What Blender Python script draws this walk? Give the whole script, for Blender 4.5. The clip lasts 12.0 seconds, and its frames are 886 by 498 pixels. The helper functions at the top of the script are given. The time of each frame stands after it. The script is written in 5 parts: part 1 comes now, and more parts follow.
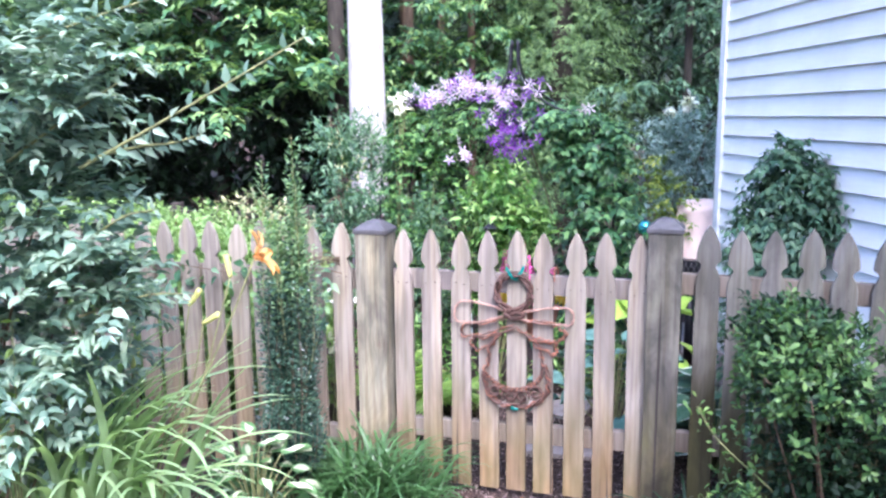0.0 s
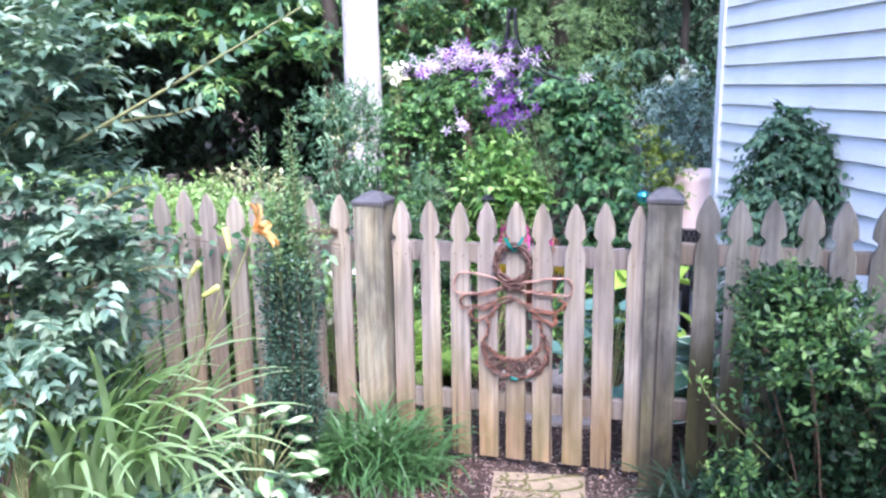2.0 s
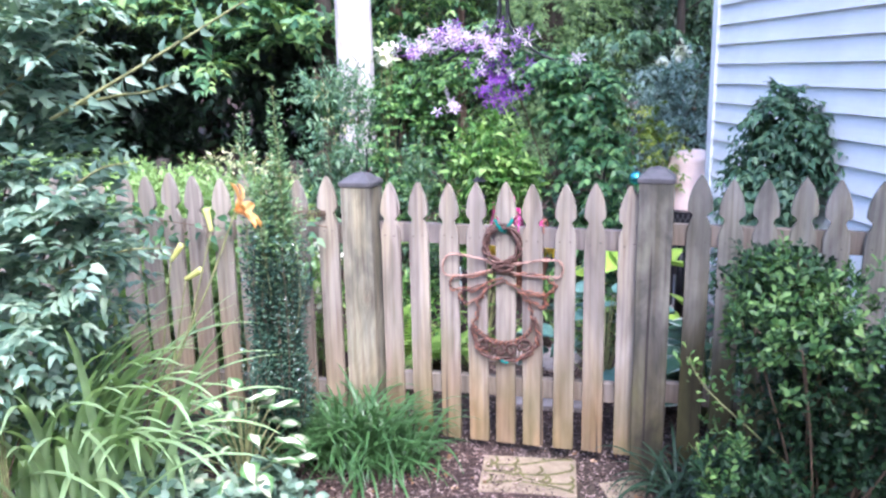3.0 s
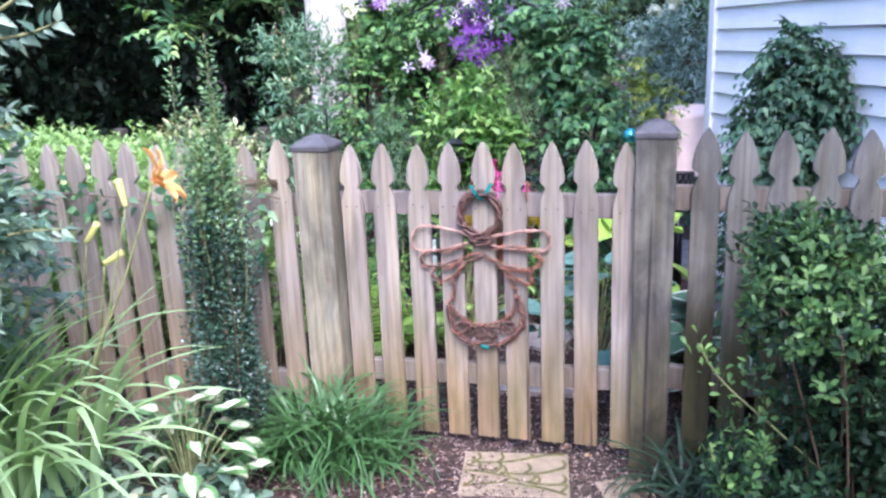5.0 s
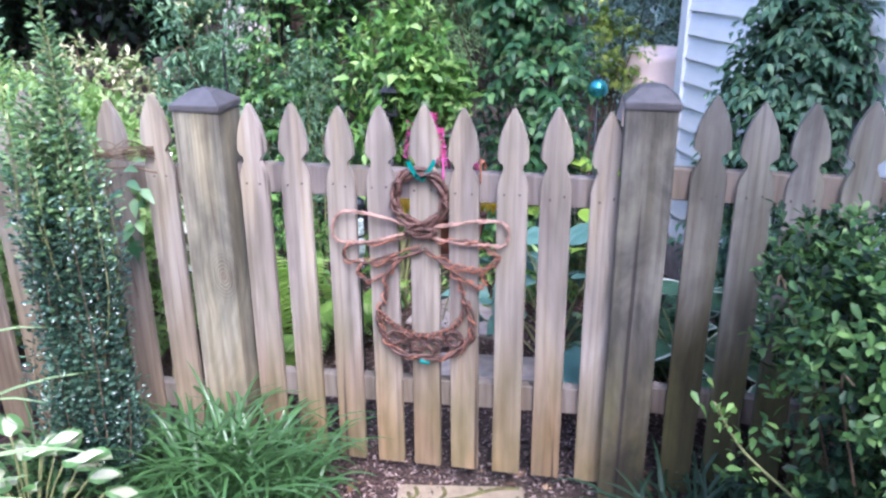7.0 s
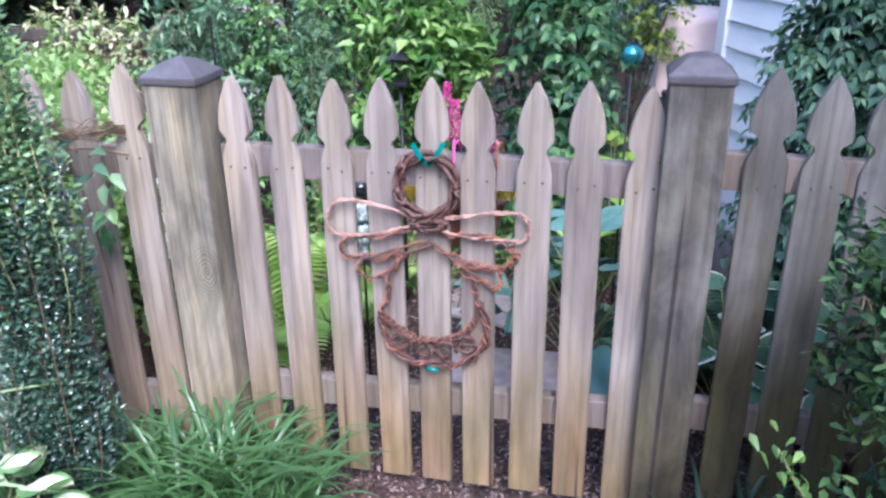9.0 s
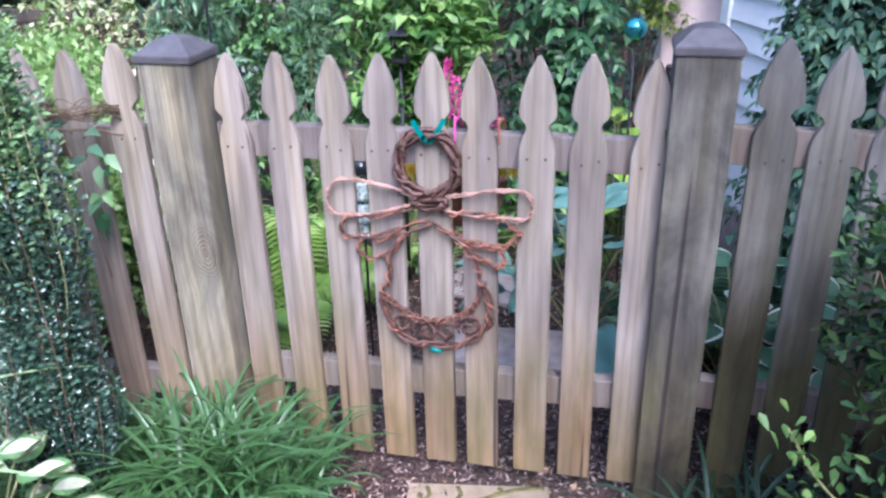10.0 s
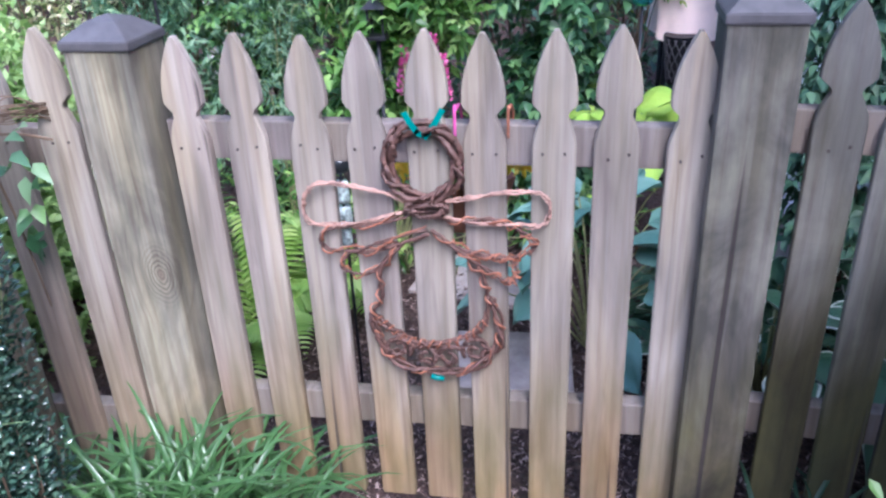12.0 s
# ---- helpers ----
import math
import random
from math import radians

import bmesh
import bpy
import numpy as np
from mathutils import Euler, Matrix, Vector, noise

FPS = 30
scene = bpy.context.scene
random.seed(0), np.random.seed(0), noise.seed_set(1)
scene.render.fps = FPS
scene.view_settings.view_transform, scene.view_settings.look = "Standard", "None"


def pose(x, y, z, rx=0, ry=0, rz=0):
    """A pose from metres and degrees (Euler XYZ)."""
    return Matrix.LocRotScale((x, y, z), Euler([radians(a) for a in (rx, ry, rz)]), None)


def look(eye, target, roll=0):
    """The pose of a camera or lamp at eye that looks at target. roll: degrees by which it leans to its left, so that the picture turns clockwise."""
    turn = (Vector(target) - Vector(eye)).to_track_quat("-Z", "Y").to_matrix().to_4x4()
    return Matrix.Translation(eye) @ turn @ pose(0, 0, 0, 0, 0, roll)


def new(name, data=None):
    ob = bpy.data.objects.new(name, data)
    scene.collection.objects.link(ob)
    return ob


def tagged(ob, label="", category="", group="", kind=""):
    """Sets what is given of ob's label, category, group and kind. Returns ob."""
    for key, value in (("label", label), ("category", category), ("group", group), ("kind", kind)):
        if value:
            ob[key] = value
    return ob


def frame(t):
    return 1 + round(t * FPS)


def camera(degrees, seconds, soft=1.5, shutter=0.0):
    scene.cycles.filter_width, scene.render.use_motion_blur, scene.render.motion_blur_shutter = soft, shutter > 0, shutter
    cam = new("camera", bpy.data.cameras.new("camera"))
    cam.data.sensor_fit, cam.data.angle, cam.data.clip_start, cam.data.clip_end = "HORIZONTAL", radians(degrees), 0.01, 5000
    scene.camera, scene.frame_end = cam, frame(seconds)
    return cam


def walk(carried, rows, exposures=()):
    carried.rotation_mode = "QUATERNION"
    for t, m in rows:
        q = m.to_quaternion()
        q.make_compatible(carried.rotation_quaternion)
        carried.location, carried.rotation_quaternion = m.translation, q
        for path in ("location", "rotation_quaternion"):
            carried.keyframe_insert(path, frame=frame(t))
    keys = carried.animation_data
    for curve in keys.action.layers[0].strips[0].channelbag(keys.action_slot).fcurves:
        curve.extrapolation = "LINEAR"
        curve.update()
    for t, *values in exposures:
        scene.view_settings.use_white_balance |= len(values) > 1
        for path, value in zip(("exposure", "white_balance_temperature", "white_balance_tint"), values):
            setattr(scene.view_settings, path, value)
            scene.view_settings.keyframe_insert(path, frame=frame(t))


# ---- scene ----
cam = camera(58.2, 12.0, soft=2.5)
PATH = [
    (0, (0.645, 0.084, 1.544), (0.054, 1.966, 1.213), -0.6),
    (0.5, (0.639, 0.081, 1.545), (0.029, 1.958, 1.218), -0.8),
    (1, (0.646, 0.086, 1.54), (0.021, 1.955, 1.199), -1.2),
    (1.5, (0.635, 0.095, 1.548), (0.051, 1.97, 1.167), -0.9),
    (2, (0.629, 0.086, 1.546), (0.053, 1.958, 1.142), -0.9),
    (2.5, (0.636, 0.102, 1.534), (0.053, 1.964, 1.093), -2.1),
    (3, (0.651, 0.136, 1.519), (0.081, 2.003, 1.081), -1.1),
    (5, (0.605, 0.523, 1.442), (0.063, 2.377, 0.925), -2.3),
    (5.5, (0.594, 0.691, 1.445), (0.122, 2.564, 0.928), -0.0),
    (6, (0.565, 0.8, 1.484), (0.053, 2.648, 0.916), -0.0),
    (6.5, (0.498, 0.956, 1.439), (0.049, 2.823, 0.88), -0.2),
    (7, (0.442, 1.12, 1.466), (0.079, 2.956, 0.762), -0.3),
    (9, (0.415, 1.399, 1.44), (0.003, 3.189, 0.649), -0.7),
    (9.5, (0.417, 1.403, 1.429), (-0.022, 3.174, 0.61), -1.6),
    (10, (0.412, 1.426, 1.426), (-0.004, 3.194, 0.589), -1.4),
    (10.5, (0.419, 1.449, 1.421), (-0.039, 3.202, 0.575), -2.0),
    (11, (0.419, 1.472, 1.403), (-0.08, 3.222, 0.573), -2.4),
    (11.5, (0.357, 1.575, 1.379), (-0.11, 3.351, 0.586), -2.5),
    (12, (0.3, 1.697, 1.377), (-0.049, 3.45, 0.48), -2.6),
]
walk(cam, [(t, look(eye, target, roll)) for t, eye, target, roll in PATH],
     exposures=[(0.0, 2.72, 5500, 20), (3.0, 2.64, 5500, 20), (6.0, 2.46, 5420, 20), (9.0, 2.36, 5360, 20), (12.0, 2.26, 5300, 19)])

# ---- world and light ----
SUN_EL, SUN_AZ = radians(49), radians(150)
world = bpy.data.worlds.new("sky")
scene.world = world
world.use_nodes = True
wn = world.node_tree.nodes
sky = wn.new("ShaderNodeTexSky")
sky.sky_type, sky.sun_disc = "NISHITA", False
sky.sun_elevation, sky.sun_rotation = SUN_EL, SUN_AZ
sky.air_density, sky.dust_density, sky.ozone_density = 0.9, 3.0, 1.0
world.node_tree.links.new(sky.outputs[0], wn["Background"].inputs[0])
wn["Background"].inputs[1].default_value = 0.15
sun_data = bpy.data.lights.new("sun", "SUN")
sun_data.energy, sun_data.angle, sun_data.color = 1.25, radians(34), (1.0, 0.96, 0.89)
sun = new("sun", sun_data)
toward = Vector((math.sin(SUN_AZ) * math.cos(SUN_EL), math.cos(SUN_AZ) * math.cos(SUN_EL), math.sin(SUN_EL)))
sun.matrix_world = look(toward * 30, (0, 0, 0))

rng = np.random.default_rng(7)


# ---- materials ----
def node_mat(name, rough=0.6, metal=0.0):
    m = bpy.data.materials.new(name)
    m.use_nodes = True
    nt = m.node_tree
    b = nt.nodes["Principled BSDF"]
    b.inputs["Roughness"].default_value = rough
    b.inputs["Metallic"].default_value = metal
    return m, nt, b


def add(nt, kind, **values):
    n = nt.nodes.new("ShaderNode" + kind)
    for k, v in values.items():
        n.inputs[k].default_value = v
    return n


def ramp(nt, fac, stops):
    r = nt.nodes.new("ShaderNodeValToRGB")
    els = r.color_ramp.elements
    while len(els) < len(stops):
        els.new(0.5)
    for e, (p, c) in zip(els, stops):
        e.position, e.color = p, (*c, 1)
    nt.links.new(fac, r.inputs[0])
    return r.outputs[0]


def mix(nt, fac, a, b, mode="MIX"):
    n = nt.nodes.new("ShaderNodeMix")
    n.data_type, n.blend_type = "RGBA", mode
    for sock, v in ((n.inputs[0], fac), (n.inputs[6], a), (n.inputs[7], b)):
        if isinstance(v, bpy.types.NodeSocket):
            nt.links.new(v, sock)
        elif isinstance(v, tuple):
            sock.default_value = (*v, 1)
        else:
            sock.default_value = v
    return n.outputs[2]


def coords(nt, scale=(1, 1, 1), shift=True):
    """Object coordinates, shifted by a random step for each object."""
    tc = nt.nodes.new("ShaderNodeTexCoord")
    mp = add(nt, "Mapping", Scale=scale)
    if shift:
        oi = nt.nodes.new("ShaderNodeObjectInfo")
        mul = nt.nodes.new("ShaderNodeMath")
        mul.operation = "MULTIPLY"
        mul.inputs[1].default_value = 37.0
        nt.links.new(oi.outputs["Random"], mul.inputs[0])
        nt.links.new(mul.outputs[0], mp.inputs["Location"])
    nt.links.new(tc.outputs["Object"], mp.inputs["Vector"])
    return mp.outputs[0]


def noise_tex(nt, vec, scale, detail=4.0, rough=0.55, distort=0.0):
    n = add(nt, "TexNoise", Scale=scale, Detail=detail, Roughness=rough, Distortion=distort)
    nt.links.new(vec, n.inputs["Vector"])
    return n.outputs[0]


def bump(nt, b, height, strength=0.4, dist=0.01):
    n = add(nt, "Bump", Strength=strength, Distance=dist)
    nt.links.new(height, n.inputs["Height"])
    nt.links.new(n.outputs[0], b.inputs["Normal"])


def leaf_mat(name, dark, mid, light, rough=0.45, trans=0.3, spec=0.4):
    m, nt, b = node_mat(name, rough)
    g = nt.nodes.new("ShaderNodeNewGeometry")
    col = ramp(nt, g.outputs["Random Per Island"], [(0.0, dark), (0.55, mid), (1.0, light)])
    n = noise_tex(nt, coords(nt), 5.0, 3.0)
    col = mix(nt, 0.5, col, ramp(nt, n, [(0.3, (0.55, 0.6, 0.6)), (0.7, (1.35, 1.3, 1.1))]), "MULTIPLY")
    nt.links.new(col, b.inputs["Base Color"])
    b.inputs["Specular IOR Level"].default_value = spec
    t = add(nt, "BsdfTranslucent")
    nt.links.new(mix(nt, 0.6, col, (1.3, 1.5, 0.5), "MULTIPLY"), t.inputs[0])
    ms = nt.nodes.new("ShaderNodeMixShader")
    ms.inputs[0].default_value = trans
    nt.links.new(b.outputs[0], ms.inputs[1])
    nt.links.new(t.outputs[0], ms.inputs[2])
    nt.links.new(ms.outputs[0], nt.nodes["Material Output"].inputs[0])
    return m


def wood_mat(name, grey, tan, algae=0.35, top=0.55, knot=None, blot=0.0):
    """Weathered pine: silver above, tanner low down, with grain, checks, streaks and green algae."""
    m, nt, b = node_mat(name, 0.8)
    grain = noise_tex(nt, coords(nt, (1, 1, 0.035)), 130.0, 5.0, 0.65, 0.5)
    broad = noise_tex(nt, coords(nt, (1, 1, 0.18)), 9.0, 3.0, 0.5, 0.8)
    streak = noise_tex(nt, coords(nt, (1, 1, 0.07)), 26.0, 3.0, 0.55, 1.2)
    tc = nt.nodes.new("ShaderNodeTexCoord")
    sep = nt.nodes.new("ShaderNodeSeparateXYZ")
    nt.links.new(tc.outputs["Object"], sep.inputs[0])
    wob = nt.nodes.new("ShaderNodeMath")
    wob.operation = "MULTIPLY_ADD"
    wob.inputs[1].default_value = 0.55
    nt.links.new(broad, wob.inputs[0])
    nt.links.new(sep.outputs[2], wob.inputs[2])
    # Tan takes over towards the foot; on the right it also carries shade.
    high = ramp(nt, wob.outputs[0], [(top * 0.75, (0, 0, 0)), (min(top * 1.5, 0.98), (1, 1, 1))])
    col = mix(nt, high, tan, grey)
    col = mix(nt, 0.42, col, ramp(nt, grain, [(0.25, (0.5, 0.46, 0.43)), (0.5, (0.97, 0.96, 0.95)), (0.8, (1.2, 1.19, 1.17))]), "MULTIPLY")
    col = mix(nt, 0.8, col, ramp(nt, broad, [(0.32, (0.58, 0.57, 0.58)), (0.62, (1.14, 1.13, 1.12))]), "MULTIPLY")
    col = mix(nt, 0.55, col, ramp(nt, streak, [(0.3, (0.5, 0.45, 0.44)), (0.46, (0.95, 0.94, 0.93)), (0.7, (1.12, 1.11, 1.1))]), "MULTIPLY")
    flow = add(nt, "TexWave", Scale=11.0, Distortion=7.0, Detail=2.0)
    flow.inputs["Detail Scale"].default_value = 1.6
    nt.links.new(coords(nt, (1, 0.4, 0.045)), flow.inputs["Vector"])
    col = mix(nt, 0.38, col, ramp(nt, flow.outputs[1], [(0.05, (0.7, 0.63, 0.6)), (0.4, (1.0, 1.0, 1.0)), (0.95, (1.1, 1.09, 1.05))]), "MULTIPLY")
    tint = noise_tex(nt, coords(nt, (1, 1, 0.1)), 14.0, 2.0, 0.5, 0.6)
    col = mix(nt, 0.6, col, ramp(nt, tint, [(0.33, (0.95, 0.91, 0.96)), (0.5, (1, 1, 1)), (0.66, (1.1, 1.03, 0.84))]), "MULTIPLY")
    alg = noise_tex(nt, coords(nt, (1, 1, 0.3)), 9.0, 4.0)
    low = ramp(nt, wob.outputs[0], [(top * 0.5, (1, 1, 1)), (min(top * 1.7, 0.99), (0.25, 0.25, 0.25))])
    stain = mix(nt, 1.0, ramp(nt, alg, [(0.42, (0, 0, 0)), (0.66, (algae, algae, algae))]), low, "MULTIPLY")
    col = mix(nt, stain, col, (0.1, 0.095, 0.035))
    check = noise_tex(nt, coords(nt, (1, 1, 0.016)), 38.0, 2.0, 0.4)
    col = mix(nt, ramp(nt, check, [(0.285, (0.9, 0.9, 0.9)), (0.325, (0, 0, 0))]), col, (0.04, 0.03, 0.028))
    if blot:
        bl = noise_tex(nt, coords(nt, (1, 1, 0.5)), 7.0, 5.0, 0.6, 0.5)
        col = mix(nt, blot, col, ramp(nt, bl, [(0.4, (0.3, 0.3, 0.32)), (0.6, (1.15, 1.13, 1.1))]), "MULTIPLY")
    if knot:
        mp = nt.nodes.new("ShaderNodeMapping")
        mp.inputs["Location"].default_value = (-knot[0], -knot[1], -knot[2] * 0.6)
        mp.inputs["Scale"].default_value = (1, 1, 0.6)
        nt.links.new(tc.outputs["Object"], mp.inputs["Vector"])
        ln = nt.nodes.new("ShaderNodeVectorMath")
        ln.operation = "LENGTH"
        nt.links.new(mp.outputs[0], ln.inputs[0])
        w = add(nt, "TexWave", Scale=48.0, Distortion=5.0, Detail=3.0)
        w.wave_type, w.rings_direction = "RINGS", "SPHERICAL"
        nt.links.new(mp.outputs[0], w.inputs["Vector"])
        spread = ramp(nt, ln.outputs["Value"], [(0.004, (0.12, 0.12, 0.12)), (0.085, (1, 1, 1))])
        sx = nt.nodes.new("ShaderNodeSeparateXYZ")
        nt.links.new(mp.outputs[0], sx.inputs[0])
        bend = nt.nodes.new("ShaderNodeMath")
        bend.operation = "MULTIPLY"
        nt.links.new(sx.outputs[0], bend.inputs[0])
        nt.links.new(spread, bend.inputs[1])
        low_z = nt.nodes.new("ShaderNodeMath")
        low_z.operation = "MULTIPLY"
        low_z.inputs[1].default_value = 0.06
        nt.links.new(sx.outputs[2], low_z.inputs[0])
        cb = nt.nodes.new("ShaderNodeCombineXYZ")
        nt.links.new(bend.outputs[0], cb.inputs[0])
        nt.links.new(low_z.outputs[0], cb.inputs[2])
        lines = noise_tex(nt, cb.outputs[0], 75.0, 2.0, 0.5, 0.4)
        col = mix(nt, 0.6, col, ramp(nt, lines, [(0.36, (0.5, 0.44, 0.4)), (0.47, (0.95, 0.94, 0.92)), (0.65, (1.1, 1.09, 1.06))]), "MULTIPLY")
        ring = ramp(nt, w.outputs[1], [(0.2, (0.55, 0.5, 0.45)), (0.6, (1.1, 1.1, 1.08))])
        near = ramp(nt, ln.outputs["Value"], [(0.018, (0.9, 0.9, 0.9)), (0.05, (0, 0, 0))])
        col = mix(nt, near, col, mix(nt, 0.9, col, ring, "MULTIPLY"))
        core = ramp(nt, ln.outputs["Value"], [(0.006, (0.6, 0.6, 0.6)), (0.011, (0, 0, 0))])
        col = mix(nt, core, col, (0.12, 0.085, 0.06))
    nt.links.new(col, b.inputs["Base Color"])
    hsum = mix(nt, 0.5, grain, ramp(nt, check, [(0.28, (0, 0, 0)), (0.34, (1, 1, 1))]))
    bump(nt, b, hsum, 0.7, 0.005)
    return m


def plain_mat(name, colour, rough=0.6, metal=0.0, var=0.25, scale=20.0, relief=0.15):
    m, nt, b = node_mat(name, rough, metal)
    n = noise_tex(nt, coords(nt), scale, 5.0)
    lo, hi = tuple(c * (1 - var) for c in colour), tuple(min(c * (1 + var), 1) for c in colour)
    nt.links.new(ramp(nt, n, [(0.3, lo), (0.7, hi)]), b.inputs["Base Color"])
    bump(nt, b, n, relief, 0.004)
    return m


def mulch_mat():
    m, nt, b = node_mat("mulch", 0.95)
    v = coords(nt, shift=False)
    vo = add(nt, "TexVoronoi", Scale=55.0)
    nt.links.new(v, vo.inputs["Vector"])
    col = ramp(nt, noise_tex(nt, v, 60.0, 6.0, 0.7), [(0.3, (0.02, 0.011, 0.01)), (0.55, (0.07, 0.04, 0.034)), (0.8, (0.18, 0.12, 0.105))])
    col = mix(nt, 0.5, col, ramp(nt, noise_tex(nt, v, 3.0, 3.0), [(0.3, (0.6, 0.6, 0.6)), (0.7, (1.4, 1.35, 1.3))]), "MULTIPLY")
    far = noise_tex(nt, v, 0.5, 2.0)
    nt.links.new(mix(nt, ramp(nt, far, [(0.55, (0, 0, 0)), (0.7, (0.4, 0.4, 0.4))]), col, (0.05, 0.07, 0.025)), b.inputs["Base Color"])
    bump(nt, b, vo.outputs[0], 0.8, 0.02)
    return m


def bark_mat(name, lo, hi, scale=14.0):
    m, nt, b = node_mat(name, 0.9)
    n = noise_tex(nt, coords(nt, (1, 1, 0.25)), scale, 6.0, 0.65, 0.6)
    nt.links.new(ramp(nt, n, [(0.3, lo), (0.65, hi)]), b.inputs["Base Color"])
    bump(nt, b, n, 0.8, 0.03)
    return m


def vinyl_mat():
    m, nt, b = node_mat("white_vinyl", 0.4)
    g = noise_tex(nt, coords(nt, (1, 1, 1), False), 2.2, 5.0, 0.6)
    f = noise_tex(nt, coords(nt, (1, 1, 14), True), 6.0, 4.0)
    col = ramp(nt, g, [(0.35, (0.78, 0.79, 0.79)), (0.6, (0.88, 0.885, 0.885))])
    nt.links.new(mix(nt, 0.25, col, ramp(nt, f, [(0.35, (0.85, 0.85, 0.85)), (0.6, (1, 1, 1))]), "MULTIPLY"), b.inputs["Base Color"])
    bump(nt, b, f, 0.05, 0.002)
    return m


def variegated_mat(name, centre, edge, lo=0.1, hi=0.2):
    """A leaf with a pale centre and a green margin, or the reverse, by how far across the leaf one is."""
    m, nt, b = node_mat(name, 0.42)
    uv = nt.nodes.new("ShaderNodeUVMap")
    sep = nt.nodes.new("ShaderNodeSeparateXYZ")
    nt.links.new(uv.outputs[0], sep.inputs[0])
    n = noise_tex(nt, uv.outputs[0], 7.0, 4.0)
    s = nt.nodes.new("ShaderNodeMath")
    s.operation = "MULTIPLY_ADD"
    s.inputs[1].default_value = 0.14
    nt.links.new(n, s.inputs[0])
    nt.links.new(sep.outputs[0], s.inputs[2])
    col = ramp(nt, s.outputs[0], [(lo, centre), (hi, edge)])
    rib = add(nt, "TexWave", Scale=9.0, Distortion=0.3)
    nt.links.new(uv.outputs[0], rib.inputs["Vector"])
    col = mix(nt, 0.35, col, ramp(nt, rib.outputs[1], [(0.0, (0.75, 0.78, 0.75)), (1.0, (1.1, 1.1, 1.1))]), "MULTIPLY")
    nt.links.new(col, b.inputs["Base Color"])
    bump(nt, b, rib.outputs[1], 0.3, 0.004)
    return m


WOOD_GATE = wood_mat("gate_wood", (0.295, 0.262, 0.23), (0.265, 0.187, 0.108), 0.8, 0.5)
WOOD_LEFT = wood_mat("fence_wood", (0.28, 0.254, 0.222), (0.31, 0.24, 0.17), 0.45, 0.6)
# Low tone darkened for the shade by the house, on top of algae.
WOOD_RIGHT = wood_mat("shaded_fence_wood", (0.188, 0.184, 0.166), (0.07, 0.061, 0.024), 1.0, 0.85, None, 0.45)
# Darker than the pickets: their shade on the rails is in this colour.
WOOD_RAIL = wood_mat("shaded_rail_wood", (0.18, 0.158, 0.148), (0.165, 0.135, 0.11), 0.3, 0.3)
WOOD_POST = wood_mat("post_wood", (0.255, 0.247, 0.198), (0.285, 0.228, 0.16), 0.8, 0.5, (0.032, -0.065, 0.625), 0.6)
# Right post darker than the left: stain and house shade in one colour.
WOOD_POST_OLD = wood_mat("old_shaded_post_wood", (0.155, 0.152, 0.132), (0.095, 0.08, 0.045), 1.0, 0.6, None, 0.85)
CAP = plain_mat("grey_cap", (0.07, 0.066, 0.072), 0.5, 0.0, 0.25, 30)
NAIL = plain_mat("rusty_nail", (0.06, 0.045, 0.04), 0.7)
VINE = plain_mat("grape_vine", (0.1, 0.05, 0.039), 0.6, 0.0, 0.55, 60, 0.6)
VINE_PALE = plain_mat("pale_vine", (0.36, 0.215, 0.17), 0.6, 0.0, 0.4, 45, 0.5)
RAFFIA = plain_mat("copper_raffia", (0.29, 0.11, 0.062), 0.5, 0.0, 0.45, 50)
RIBBON = plain_mat("teal_ribbon", (0.0, 0.17, 0.15), 0.35)
MULCH = mulch_mat()
VINYL = vinyl_mat()
TRIM = plain_mat("white_trim", (0.8, 0.81, 0.82), 0.4, 0, 0.05, 8, 0.05)
IRON = plain_mat("black_iron", (0.025, 0.025, 0.03), 0.45, 0.6)
BARK_PALE = bark_mat("pale_bark", (0.28, 0.25, 0.24), (0.56, 0.53, 0.51))
BARK = bark_mat("brown_bark", (0.06, 0.04, 0.03), (0.17, 0.11, 0.08))
BARK_DARK = bark_mat("dark_bark", (0.02, 0.016, 0.013), (0.07, 0.055, 0.045))
TWIG = plain_mat("green_twig", (0.2, 0.21, 0.09), 0.7, 0, 0.4, 30)
TWIG_BROWN = plain_mat("brown_twig", (0.12, 0.08, 0.05), 0.8, 0, 0.4, 30)
L_SHRUB = leaf_mat("grey_green_leaf", (0.065, 0.13, 0.1), (0.175, 0.27, 0.215), (0.34, 0.44, 0.35), 0.42, 0.25, 0.45)
L_HOLLY_NEW = leaf_mat("holly_new_growth", (0.07, 0.14, 0.065), (0.13, 0.24, 0.11), (0.24, 0.37, 0.17), 0.28, 0.25, 0.6)
L_VINE_DARK = leaf_mat("dark_vine_leaf", (0.015, 0.055, 0.026), (0.055, 0.145, 0.065), (0.18, 0.33, 0.13), 0.38, 0.25)
L_HOLLY = leaf_mat("holly_leaf", (0.02, 0.05, 0.04), (0.042, 0.09, 0.066), (0.1, 0.17, 0.12), 0.16, 0.08, 1.0)
# Near-black leaf: shade inside and low on the azalea put into its colour.
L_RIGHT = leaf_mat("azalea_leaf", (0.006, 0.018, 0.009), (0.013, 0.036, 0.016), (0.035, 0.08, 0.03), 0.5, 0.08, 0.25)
L_FRESH = leaf_mat("fresh_azalea_leaf", (0.07, 0.15, 0.04), (0.14, 0.25, 0.07), (0.26, 0.39, 0.13), 0.42, 0.3)
# Pale tip colour also carries the light on top of the azalea.
L_SHOOT = leaf_mat("azalea_lit_growth", (0.028, 0.075, 0.022), (0.07, 0.155, 0.045), (0.17, 0.28, 0.09), 0.45, 0.2)
